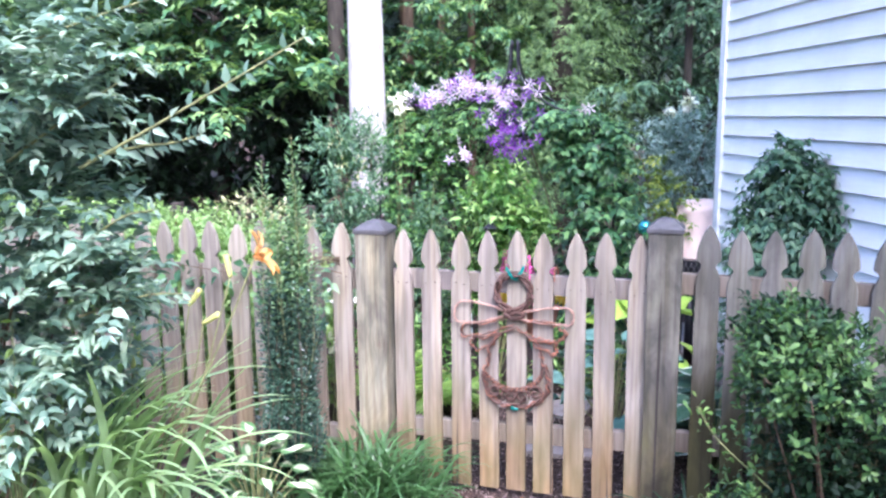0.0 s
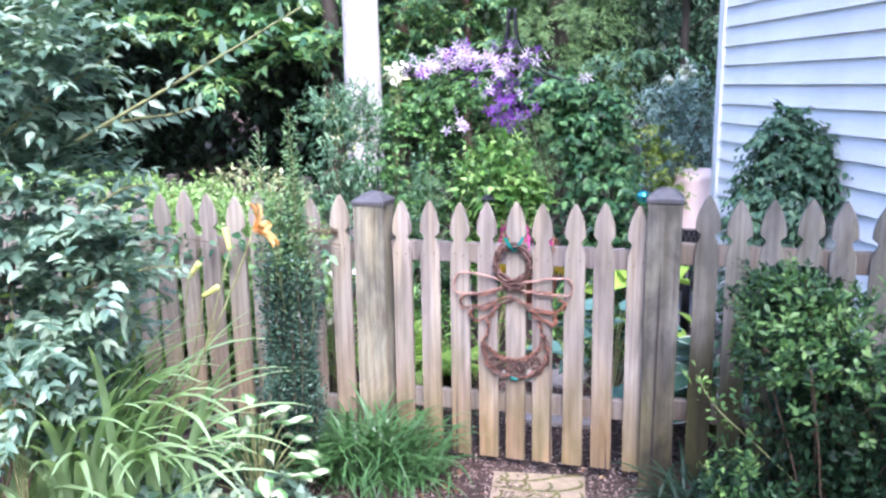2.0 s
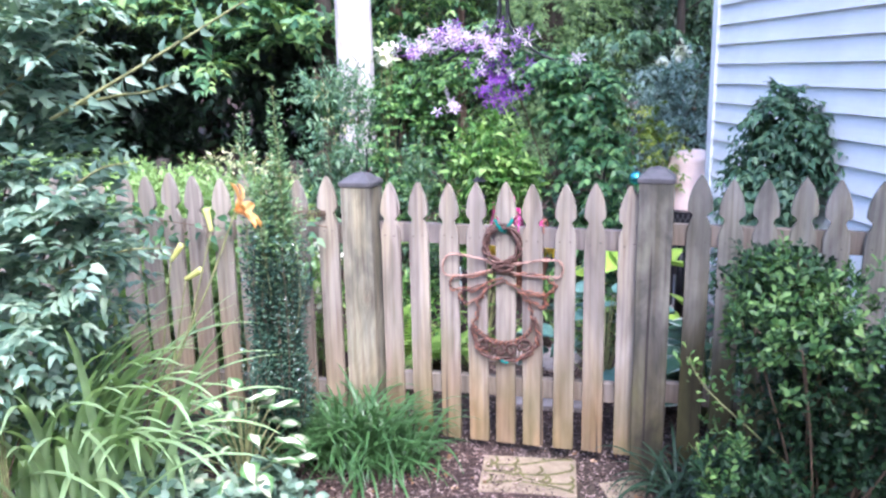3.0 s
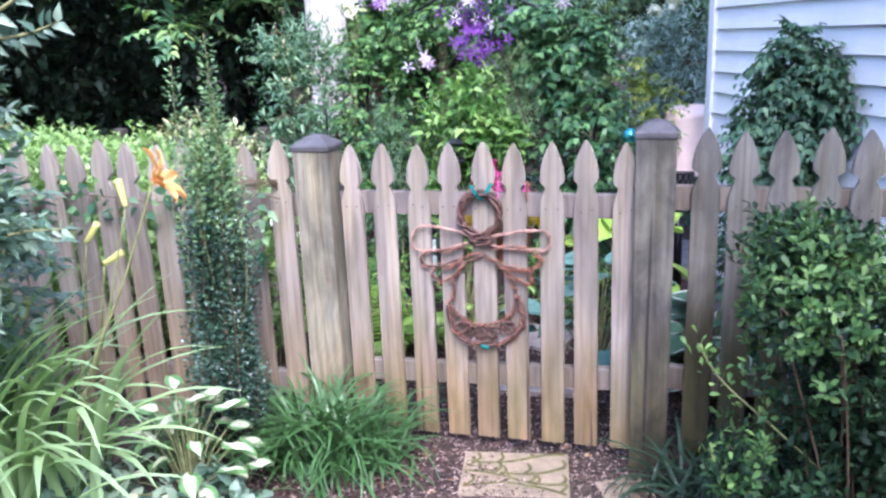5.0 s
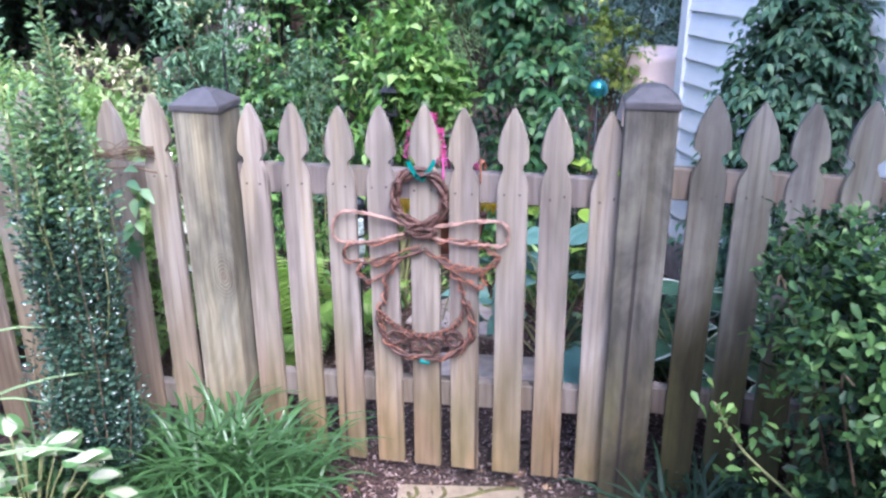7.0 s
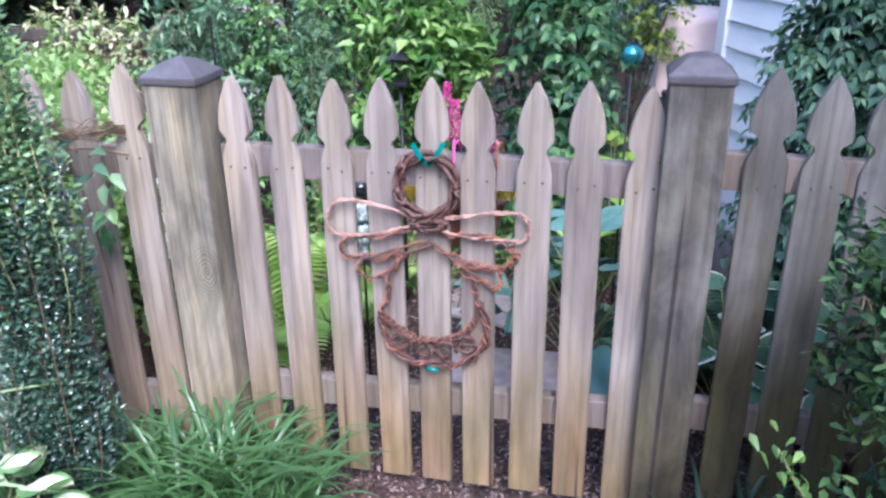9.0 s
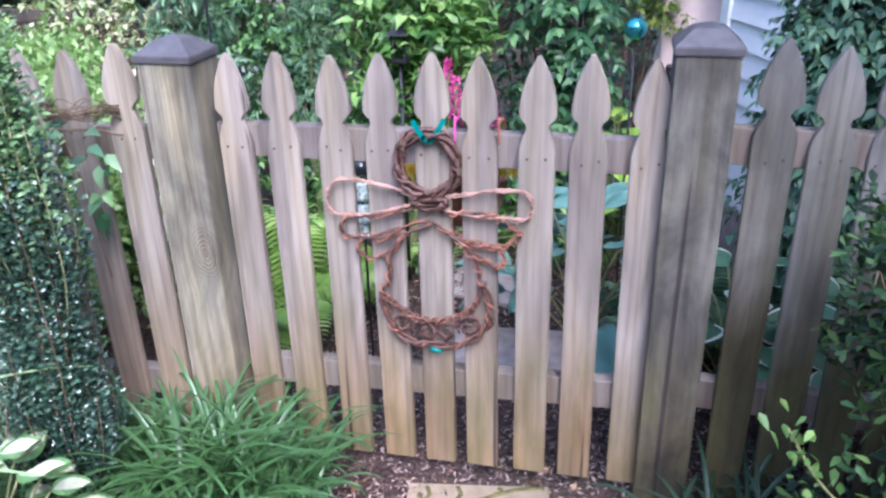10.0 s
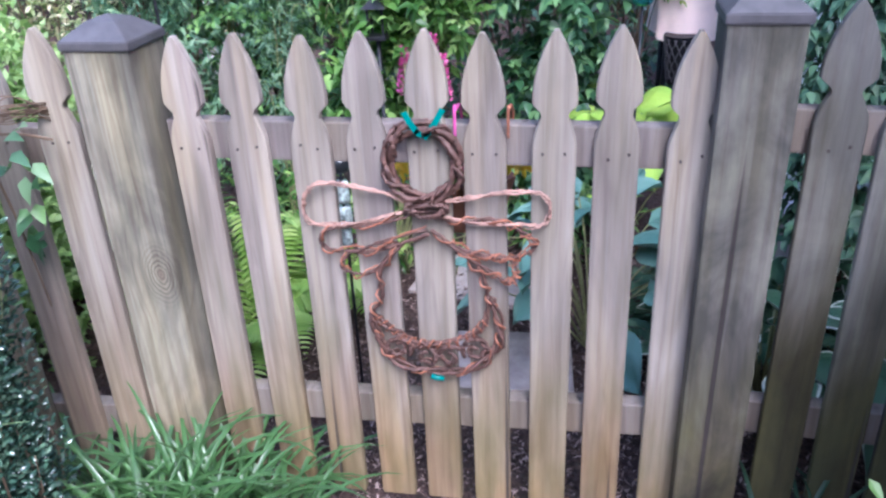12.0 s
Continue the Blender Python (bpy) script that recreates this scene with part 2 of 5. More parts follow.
L_WALL = leaf_mat("hydrangea_leaf", (0.03, 0.08, 0.05), (0.07, 0.15, 0.09), (0.15, 0.25, 0.14), 0.45, 0.2)
L_HEDGE = leaf_mat("hedge_leaf", (0.15, 0.25, 0.08), (0.25, 0.385, 0.14), (0.38, 0.5, 0.23), 0.4, 0.35)
L_CREAM = leaf_mat("cream_leaf", (0.08, 0.15, 0.05), (0.3, 0.35, 0.18), (0.68, 0.6, 0.45), 0.45, 0.3)
L_VINE = leaf_mat("vine_leaf", (0.02, 0.07, 0.022), (0.08, 0.185, 0.055), (0.25, 0.42, 0.14), 0.38, 0.3)
L_BUSH = leaf_mat("bright_leaf", (0.035, 0.1, 0.02), (0.105, 0.23, 0.05), (0.34, 0.5, 0.17), 0.33, 0.3)
L_ROSE = leaf_mat("feathery_leaf", (0.04, 0.1, 0.06), (0.11, 0.21, 0.13), (0.25, 0.37, 0.23), 0.45, 0.3)
L_BLUE = leaf_mat("blue_green_leaf", (0.14, 0.22, 0.2), (0.3, 0.41, 0.38), (0.46, 0.56, 0.52), 0.45, 0.2)
L_CANOPY = leaf_mat("canopy_leaf", (0.03, 0.09, 0.05), (0.1, 0.215, 0.11), (0.3, 0.43, 0.16), 0.42, 0.35)
L_CONIFER = leaf_mat("conifer_leaf", (0.07, 0.13, 0.065), (0.14, 0.24, 0.11), (0.26, 0.38, 0.16), 0.6, 0.25)
# Near-black green: the shade under the canopy is put into the leaf colour.
L_DARK = leaf_mat("shaded_wood_leaf", (0.01, 0.024, 0.014), (0.02, 0.046, 0.024), (0.045, 0.085, 0.038), 0.5, 0.12)
L_GRASS = leaf_mat("liriope_blade", (0.016, 0.05, 0.02), (0.055, 0.135, 0.045), (0.2, 0.34, 0.14), 0.3, 0.25, 0.6)
# Darker copy of the liriope blade with shade put into its colour.
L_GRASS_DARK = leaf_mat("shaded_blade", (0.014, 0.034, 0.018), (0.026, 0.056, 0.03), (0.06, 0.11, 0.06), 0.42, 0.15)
L_LILY = leaf_mat("daylily_blade", (0.18, 0.31, 0.14), (0.31, 0.45, 0.24), (0.46, 0.58, 0.37), 0.42, 0.35)
L_LIME = leaf_mat("lime_leaf", (0.17, 0.3, 0.06), (0.26, 0.4, 0.1), (0.38, 0.5, 0.18), 0.45, 0.35)
L_YELLOW = leaf_mat("golden_leaf", (0.1, 0.16, 0.03), (0.18, 0.25, 0.04), (0.38, 0.42, 0.1), 0.45, 0.35)
HOSTA_WHITE = variegated_mat("white_centred_hosta", (0.56, 0.58, 0.42), (0.1, 0.21, 0.07), 0.5, 0.64)
HOSTA_EDGED = variegated_mat("white_edged_hosta", (0.06, 0.14, 0.07), (0.65, 0.68, 0.55), 0.9, 0.97)
HOSTA_BLUE = variegated_mat("blue_hosta", (0.1, 0.22, 0.18), (0.14, 0.27, 0.22), 0.4, 0.8)
HOSTA_LIME = variegated_mat("lime_hosta", (0.38, 0.55, 0.08), (0.3, 0.48, 0.07), 0.4, 0.8)
P_PURPLE = leaf_mat("purple_petal", (0.1, 0.014, 0.24), (0.17, 0.035, 0.36), (0.3, 0.11, 0.48), 0.5, 0.3)
P_LILAC = leaf_mat("lilac_petal", (0.45, 0.3, 0.58), (0.6, 0.47, 0.7), (0.76, 0.66, 0.8), 0.5, 0.35)
P_ORANGE = leaf_mat("orange_petal", (0.8, 0.36, 0.13), (0.87, 0.45, 0.18), (0.9, 0.58, 0.28), 0.5, 0.3)
P_YELLOW = leaf_mat("yellow_petal", (0.8, 0.5, 0.02), (0.88, 0.62, 0.04), (0.9, 0.72, 0.15), 0.5, 0.3)
P_BUD = leaf_mat("lily_bud", (0.42, 0.5, 0.18), (0.62, 0.62, 0.25), (0.74, 0.7, 0.33), 0.5, 0.3)
P_PINK = leaf_mat("pink_petal", (0.6, 0.06, 0.36), (0.78, 0.13, 0.48), (0.88, 0.28, 0.6), 0.5, 0.3)
P_WHITE = leaf_mat("white_petal", (0.7, 0.68, 0.62), (0.82, 0.8, 0.74), (0.88, 0.87, 0.82), 0.5, 0.3)
SOIL_CHIP = leaf_mat("bark_chip", (0.03, 0.02, 0.02), (0.105, 0.068, 0.063), (0.44, 0.33, 0.31), 0.9, 0.0, 0.2)
DEAD_LEAF = leaf_mat("dead_leaf", (0.14, 0.075, 0.045), (0.26, 0.15, 0.09), (0.42, 0.29, 0.18), 0.8, 0.1, 0.2)
PEACH = plain_mat("peach_cloth", (0.88, 0.68, 0.6), 0.85, 0, 0.08, 12, 0.2)
STONE = plain_mat("sandstone", (0.26, 0.205, 0.14), 0.85, 0, 0.25, 18, 0.5)
STONE_GREY = plain_mat("grey_stone", (0.36, 0.31, 0.29), 0.85, 0, 0.25, 18, 0.5)
MOSS = plain_mat("moss_joint", (0.11, 0.1, 0.035), 0.95, 0, 0.5, 40, 0.6)
TERRACOTTA = plain_mat("terracotta", (0.24, 0.1, 0.06), 0.85, 0, 0.3, 20)


# ---- mesh helpers ----
def mesh_of(name, verts, faces):
    me = bpy.data.meshes.new(name)
    me.from_pydata([tuple(v) for v in verts], [], faces)
    me.update()
    return me


def part(name, data, material, parent, label="", m=None):
    """One mesh object under a thing or a part; data is a bmesh or a mesh."""
    if isinstance(data, bmesh.types.BMesh):
        me = bpy.data.meshes.new(name)
        bmesh.ops.recalc_face_normals(data, faces=data.faces)
        data.to_mesh(me)
        data.free()
        data = me
    if material and not data.materials:
        data.materials.append(material)
    ob = new(name, data)
    ob.parent = parent
    if m is not None:
        ob.matrix_basis = m
    if label:
        ob["label"] = label
    return ob


def thing(name, at, label, category, group="", kind="", turn=0.0):
    e = new(name)
    e.matrix_basis = pose(*at, 0, 0, turn)
    e.empty_display_size = 0.1
    return tagged(e, label, category, group, kind)


def smooth(me):
    me.polygons.foreach_set("use_smooth", [True] * len(me.polygons))
    return me


def box_bm(sx, sy, sz, at=(0, 0, 0), bevel=0.003):
    bm = bmesh.new()
    bmesh.ops.create_cube(bm, size=1)
    bmesh.ops.scale(bm, vec=(sx, sy, sz), verts=bm.verts)
    if bevel:
        bmesh.ops.bevel(bm, geom=bm.edges[:], offset=bevel, segments=2, affect="EDGES", profile=0.6)
    bmesh.ops.translate(bm, vec=at, verts=bm.verts)
    return bm


def curve_points(ctrl, n=8):
    """Catmull-Rom through the control points."""
    p = np.array(ctrl, float)
    p = np.vstack([2 * p[0] - p[1], p, 2 * p[-1] - p[-2]])
    t = np.linspace(0, 1, n, endpoint=False)[:, None]
    out = []
    for a, b, c, d in zip(p[:-3], p[1:-2], p[2:-1], p[3:]):
        out.append(0.5 * (2 * b + (c - a) * t + (2 * a - 5 * b + 4 * c - d) * t ** 2 + (3 * b - a - 3 * c + d) * t ** 3))
    return np.vstack(out + [p[-2][None]])


def tube_data(pts, r0, r1=None, sides=6):
    pts = np.array(pts, float)
    r1 = r0 if r1 is None else r1
    n = len(pts)
    tan = np.gradient(pts, axis=0)
    tan /= np.linalg.norm(tan, axis=1)[:, None] + 1e-9
    ref = np.array([0.31, 0.2, 0.93]) if abs(tan[0, 2]) < 0.8 else np.array([1.0, 0.1, 0.0])
    u = np.cross(tan, ref)
    u /= np.linalg.norm(u, axis=1)[:, None] + 1e-9
    v = np.cross(tan, u)
    a = np.arange(sides) * 2 * math.pi / sides
    r = np.linspace(r0, r1, n)[:, None, None]
    ring = pts[:, None] + r * (np.cos(a)[None, :, None] * u[:, None] + np.sin(a)[None, :, None] * v[:, None])
    faces = [(i * sides + j, i * sides + (j + 1) % sides, (i + 1) * sides + (j + 1) % sides, (i + 1) * sides + j) for i in range(n - 1) for j in range(sides)]
    faces += [tuple(range(sides))[::-1], tuple((n - 1) * sides + j for j in range(sides))]
    return ring.reshape(-1, 3), faces


def tubes(name, paths, sides=6):
    """One mesh of several tubes: (points, radius at the start, radius at the end)."""
    V, F, k = [], [], 0
    for pts, r0, r1 in paths:
        v, f = tube_data(pts, r0, r1, sides)
        V.append(v)
        F += [tuple(i + k for i in q) for q in f]
        k += len(v)
    return smooth(mesh_of(name, np.vstack(V), F))


def unit(a):
    return a / (np.linalg.norm(a, axis=-1, keepdims=True) + 1e-9)


LEAF_FINE = (np.array([(0, 0, 0), (-0.42, 0.33, 0.07), (0, 0.36, 0), (0.42, 0.33, 0.07), (-0.36, 0.68, 0.03), (0, 0.7, -0.04), (0.36, 0.68, 0.03), (0, 1, -0.14)]),
             [(0, 3, 2), (0, 2, 1), (1, 2, 4), (2, 5, 4), (2, 3, 5), (3, 6, 5), (4, 5, 7), (5, 6, 7)])
LEAF_OVATE = (np.array([(0, 0, 0), (-0.5, 0.28, 0.08), (0, 0.32, 0), (0.5, 0.28, 0.08), (-0.33, 0.62, 0.04), (0, 0.64, -0.04), (0.33, 0.62, 0.04), (0, 1, -0.16)]), LEAF_FINE[1])
LEAF_ROUND = (np.array([(0, 0, 0), (-0.3, 0.36, 0.06), (0, 0.4, 0), (0.3, 0.36, 0.06), (-0.44, 0.72, 0.05), (0, 0.74, -0.02), (0.44, 0.72, 0.05), (0, 1, -0.05)]), LEAF_FINE[1])
LEAF_DOMED = (np.array([(0, 0, -0.1), (-0.36, 0.34, -0.16), (0, 0.36, 0.04), (0.36, 0.34, -0.16), (-0.42, 0.7, -0.16), (0, 0.7, 0.04), (0.42, 0.7, -0.16), (0, 1, -0.16)]), LEAF_FINE[1])
LEAF_PLAIN = (np.array([(0, 0, 0), (-0.45, 0.45, 0.06), (0.45, 0.45, 0.06), (0, 1, -0.08)]), [(0, 3, 1), (0, 2, 3)])


def leaves(name, pos, way, up, size, width=0.55, fine=True):
    """One mesh of many leaves: where each starts, the way it points, its upper side, and its length."""
    T, tris = fine if isinstance(fine, tuple) else LEAF_FINE if fine else LEAF_PLAIN
    y = unit(way)
    x = unit(np.cross(y, up))
    z = np.cross(x, y)
    s = np.broadcast_to(np.asarray(size, float), (len(pos),))[:, None, None]
    v = pos[:, None] + s * (T[None, :, 0:1] * width * x[:, None] + T[None, :, 1:2] * y[:, None] + T[None, :, 2:3] * z[:, None])
    n, k = len(pos), len(T)
    f = (np.array(tris)[None] + (np.arange(n) * k)[:, None, None]).reshape(-1)
    me = bpy.data.meshes.new(name)
    me.vertices.add(n * k)
    me.vertices.foreach_set("co", v.reshape(-1))
    m = len(f) // 3
    me.loops.add(m * 3)
    me.loops.foreach_set("vertex_index", f)
    me.polygons.add(m)
    me.polygons.foreach_set("loop_start", np.arange(m) * 3)
    me.polygons.foreach_set("loop_total", np.full(m, 3))
    me.update(calc_edges=True)
    return me


def sprigs(blobs, count, per, length, droop=0.0, core=0.35, lift=0.3):
    """Twigs near the skin of a set of ellipsoids (centre, radii) and leaves along them."""
    c = np.array([b[0] for b in blobs], float)
    r = np.array([b[1] for b in blobs], float)
    w = np.prod(r, axis=1) ** 0.55
    k = rng.choice(len(blobs), count, p=w / w.sum())
    d = unit(rng.normal(size=(count, 3)))
    rad = rng.uniform(core, 1.0, count) ** 0.6 * rng.normal(1.0, 0.1, count)
    base = c[k] + d * r[k] * rad[:, None]
    out = unit(d + rng.normal(size=(count, 3)) * 0.5 + np.array([0, 0, lift]))
    t = (np.arange(per) + rng.uniform(0.2, 0.8, (count, per))) / per
    pos = base[:, None] + (t - 0.55)[..., None] * length * out[:, None]
    side = unit(rng.normal(size=(count, per, 3)))
    way = unit(out[:, None] * 0.6 + side * 0.8 + np.array([0, 0, -droop]))
    up = unit(np.array([0, 0, 1.0]) + rng.normal(size=(count, per, 3)) * 0.35 + d[:, None] * 0.5)
    return base, out, pos.reshape(-1, 3), way.reshape(-1, 3), up.reshape(-1, 3)


def plant(name, root, label, category, blobs, count, per, length, size, mat, twig=None, width=0.55, stems=14, stem_r=0.006, fine=True, droop=0.25, core=0.35, lift=0.3, group=""):
    """A shrub: stems from the root into the crown, and a crown of leafy twigs."""
    p = thing(name, root, label, category, group)
    R = np.array(root)
    base, out, pos, way, up = sprigs([(np.array(c) - R, r) for c, r in blobs], count, per, length, droop, core, lift)
    keep = pos[:, 2] + R[2] > 0.015
    pos, way, up = pos[keep], way[keep], up[keep]
    s = size * rng.normal(1, 0.22, len(pos)).clip(0.5, 1.6)
    part("foliage", leaves(name + "_foliage", pos, way, up, s, width, fine), mat, p)
    if stems:
        for i in rng.choice(count, min(stems, count), replace=False):
            foot = np.array([rng.normal(0, 0.03), rng.normal(0, 0.03), 0.0])
            mid = foot * 0.5 + base[i] * 0.5 + np.array([0, 0, 0.12 * np.linalg.norm(base[i])]) * rng.uniform(0.2, 1)
            part("stem", tubes("stem", [(curve_points([foot, mid, base[i], base[i] + out[i] * length * 0.5], 5), stem_r, stem_r * 0.35)], 5), twig or TWIG_BROWN, p)
    return p


def sprays(blobs, count, pairs, length, droop=0.4, core=0.45, lift=0.2, flat=0.35, face=0.0, taper=0.35):
    """Flat leafy twigs near the skin of ellipsoids: leaves in two ranks, and the size of each leaf as a share of the largest."""
    c = np.array([b[0] for b in blobs], float)
    r = np.array([b[1] for b in blobs], float)
    w = np.prod(r, axis=1) ** 0.6
    k = rng.choice(len(blobs), count, p=w / w.sum())
    d = unit(rng.normal(size=(count, 3)))
    base = c[k] + d * r[k] * (rng.uniform(core, 1.0, count) ** 0.6)[:, None]
    out = unit(d * [1, 1, flat] + rng.normal(size=(count, 3)) * 0.35 + np.array([0, -face, lift]))
    side = unit(np.cross(out, [0, 0, 1.0]) + rng.normal(size=(count, 3)) * 0.15)
    L = length * rng.uniform(0.6, 1.2, count)
    t = (np.arange(pairs) + 0.6) / pairs
    mid = base[:, None] + out[:, None] * (L[:, None] * (t - 0.4))[..., None]
    mid[..., 2] -= droop * L[:, None] * t ** 2
    tan = out[:, None] - np.array([0, 0, 1.0]) * (2 * droop * t)[None, :, None]
    tan = unit(tan)
    hang = np.array([0, 0, -0.05 - 0.7 * droop])
    ways, ups, pos, size = [], [], [], []
    for sgn in (-1, 1):
        wy = unit(sgn * side[:, None] * 0.85 + tan * 0.65 + hang + rng.normal(size=mid.shape) * 0.2)
        ways.append(wy)
        pos.append(mid + rng.normal(size=mid.shape) * 0.01 * length)
        ups.append(np.array([0, 0, 1.0]) + d[:, None] * 0.35 + rng.normal(size=mid.shape) * 0.28)
        size.append(np.broadcast_to(1 - taper * t, mid.shape[:2]))
    pos.append(mid[:, -1:])
    ways.append(tan[:, -1:])
    ups.append(np.tile([0, 0, 1.0], (count, 1, 1)) + rng.normal(size=(count, 1, 3)) * 0.2)
    size.append(np.full((count, 1), 1 - taper))
    cat = lambda q: np.concatenate([a.reshape(-1, 3) for a in q])
    return cat(pos), cat(ways), cat(ups), np.concatenate([a.reshape(-1) for a in size]), base


def spray_plant(name, root, label, category, blobs, count, pairs, length, size, mat, twig=None, width=0.6, stems=10, stem_r=0.006, shape=LEAF_OVATE, droop=0.4, core=0.45, lift=0.2, flat=0.35, face=0.0, taper=0.35):
    """A shrub or vine whose leaves sit in two ranks along drooping twigs."""
    p = thing(name, root, label, category)
    R = np.array(root)
    pos, way, up, sz, base = sprays([(np.array(c) - R, r) for c, r in blobs], count, pairs, length, droop, core, lift, flat, face, taper)
    keep = pos[:, 2] + R[2] > 0.02
    sz = (size * sz * rng.normal(1, 0.2, len(sz)).clip(0.55, 1.5))[keep]
    part("foliage", smooth(leaves(name + "_foliage", pos[keep], way[keep], up[keep], sz, width, shape)), mat, p)
    for i in rng.choice(count, min(stems, count), replace=False):
        foot = np.array([rng.normal(0, 0.03), rng.normal(0, 0.03), 0.0])
        mid = foot * 0.5 + base[i] * 0.5 + np.array([0, 0, 0.1 * np.linalg.norm(base[i])])
        part("stem", tubes("stem", [(curve_points([foot, mid, base[i]], 6), stem_r, stem_r * 0.4)], 5), twig or TWIG_BROWN, p)
    return p


def blade(foot, az, el, length, width, bend, rows=10):
    h = np.array([math.cos(az), math.sin(az), 0])
    sd = np.array([-h[1], h[0], 0])
    t = np.linspace(0, 1, rows + 1)
    ang = el - bend * t ** 1.6
    step = length / rows
    pts = foot + np.cumsum(np.vstack([np.zeros(3), step * (np.cos(ang[:-1])[:, None] * h + np.sin(ang[:-1])[:, None] * np.array([0, 0, 1]))]), axis=0)
    w = width * 0.5 * np.minimum(1, 0.55 + 1.5 * t) * (1 - t ** 4) + 0.0006
    nrm = -np.sin(ang)[:, None] * h + np.cos(ang)[:, None] * np.array([0, 0, 1])
    V = np.stack([pts - sd * w[:, None] + nrm * w[:, None] * 0.5, pts, pts + sd * w[:, None] + nrm * w[:, None] * 0.5], axis=1).reshape(-1, 3)
    F = []
    for i in range(rows):
        a = i * 3
        F += [(a, a + 1, a + 4, a + 3), (a + 1, a + 2, a + 5, a + 4)]
    return V, F


def broad_leaf(name, length, width, cup=0.25, droop=0.5, nu=6, nv=8, tip=0.7):
    """A broad cupped leaf with a UV map: across from the rib to the edge, and along."""
    V, UV, F = [], [], []
    for j in range(nv + 1):
        t = j / nv
        w = width * 0.5 * math.sin(math.pi * min(t, 1) ** tip) ** 0.8 + 0.002
        for i in range(nu + 1):
            a = 2 * i / nu - 1
            z = cup * abs(a) * w - droop * length * t * t * 0.5 + 0.1 * length * t + 0.01 * math.sin(5 * t + 3 * a)
            V.append((a * w, t * length, z))
            UV.append((abs(a), t))
    for j in range(nv):
        for i in range(nu):
            k = j * (nu + 1) + i
            F.append((k, k + 1, k + nu + 2, k + nu + 1))
    me = smooth(mesh_of(name, V, F))
    uv = me.uv_layers.new(name="UVMap")
    for lp in me.loops:
        uv.data[lp.index].uv = UV[lp.vertex_index]
    return me


def hosta(at, label, mat, n, length, width, height, group="", radius=0.12):
    """A clump of broad leaves on stalks."""
    p = thing("hosta", at, label, "plant", group)
    shapes = [broad_leaf("hosta_leaf", length, width, 0.3, d) for d in (0.5, 0.9, 0.3)]
    for i in range(n):
        az = i * 2.4 + rng.normal(0, 0.25)
        rr = radius * math.sqrt((i + 0.5) / n) * 1.3
        h = height * (1.15 - 0.7 * (i + 0.5) / n) * rng.uniform(0.85, 1.1)
        pos = Vector((math.cos(az) * rr, math.sin(az) * rr, h))
        s = rng.uniform(0.75, 1.15)
        m = Matrix.Translation(pos) @ Euler((radians(rng.normal(18 - 30 * (i / n), 10)), radians(rng.normal(0, 12)), az - math.pi / 2)).to_matrix().to_4x4() @ Matrix.Scale(s, 4)
        part("leaf", shapes[i % 3], mat, p, m=m)
        part("stalk", tubes("stalk", [(curve_points([(0, 0, 0), tuple(pos * 0.5 + Vector((0, 0, h * 0.2))), tuple(pos)], 4), 0.004, 0.0025)], 5), TWIG, p)
    return p


def fern(at, label, n, length, mat, rise=55, group=""):
    """Arching fronds, each with two rows of leaflets."""
    p = thing("fern", at, label, "plant", group)
    for i in range(n):
        az, L = i * 2.4 + rng.normal(0, 0.3), length * rng.uniform(0.75, 1.1)
        V, _ = blade(np.zeros(3), az, radians(rng.normal(rise, 8)), L, 0.004, rng.uniform(0.9, 1.5), 26)
        mid = V[1::3][3:]
        tan = np.gradient(mid, axis=0)
        side = np.array([-math.sin(az), math.cos(az), 0])
        t = np.linspace(0, 1, len(mid))
        pos = np.vstack([mid, mid])
        way = np.vstack([unit(tan) * 0.4 + side, unit(tan) * 0.4 - side])
        up = np.tile([0, 0, 1.0], (len(pos), 1)) + rng.normal(size=(len(pos), 3)) * 0.1
        sz = np.tile(L * 0.24 * np.sin(math.pi * (0.12 + 0.86 * t)), 2)
        part("frond", leaves("frond", pos, way, up, sz, 0.32), mat, p)
    return p


# ---- ground ----
def ground_height(x, y):
    return 0.012 * np.sin(x * 3.1 + 1) * np.cos(y * 2.7) + 0.006 * np.sin(x * 11 + y * 7)


def build_ground():
    xs = np.concatenate([np.linspace(-300, -8, 10), np.linspace(-6, 6, 121), np.linspace(8, 300, 10)])
    ys = np.concatenate([np.linspace(-300, -6, 10), np.linspace(-4, 8, 121), np.linspace(10, 300, 12)])
    X, Y = np.meshgrid(xs, ys)
    near = np.exp(-((X / 7) ** 4 + ((Y - 2) / 7) ** 4))
    Z = ground_height(X, Y) * near
    n = len(xs)
    F = [(j * n + i, j * n + i + 1, (j + 1) * n + i + 1, (j + 1) * n + i) for j in range(len(ys) - 1) for i in range(n - 1)]
    me = smooth(mesh_of("ground", np.stack([X, Y, Z], -1).reshape(-1, 3), F))
    me.materials.append(MULCH)
    tagged(new("ground", me), "dark brown shredded bark mulch and soil", "ground", kind="structure")


build_ground()


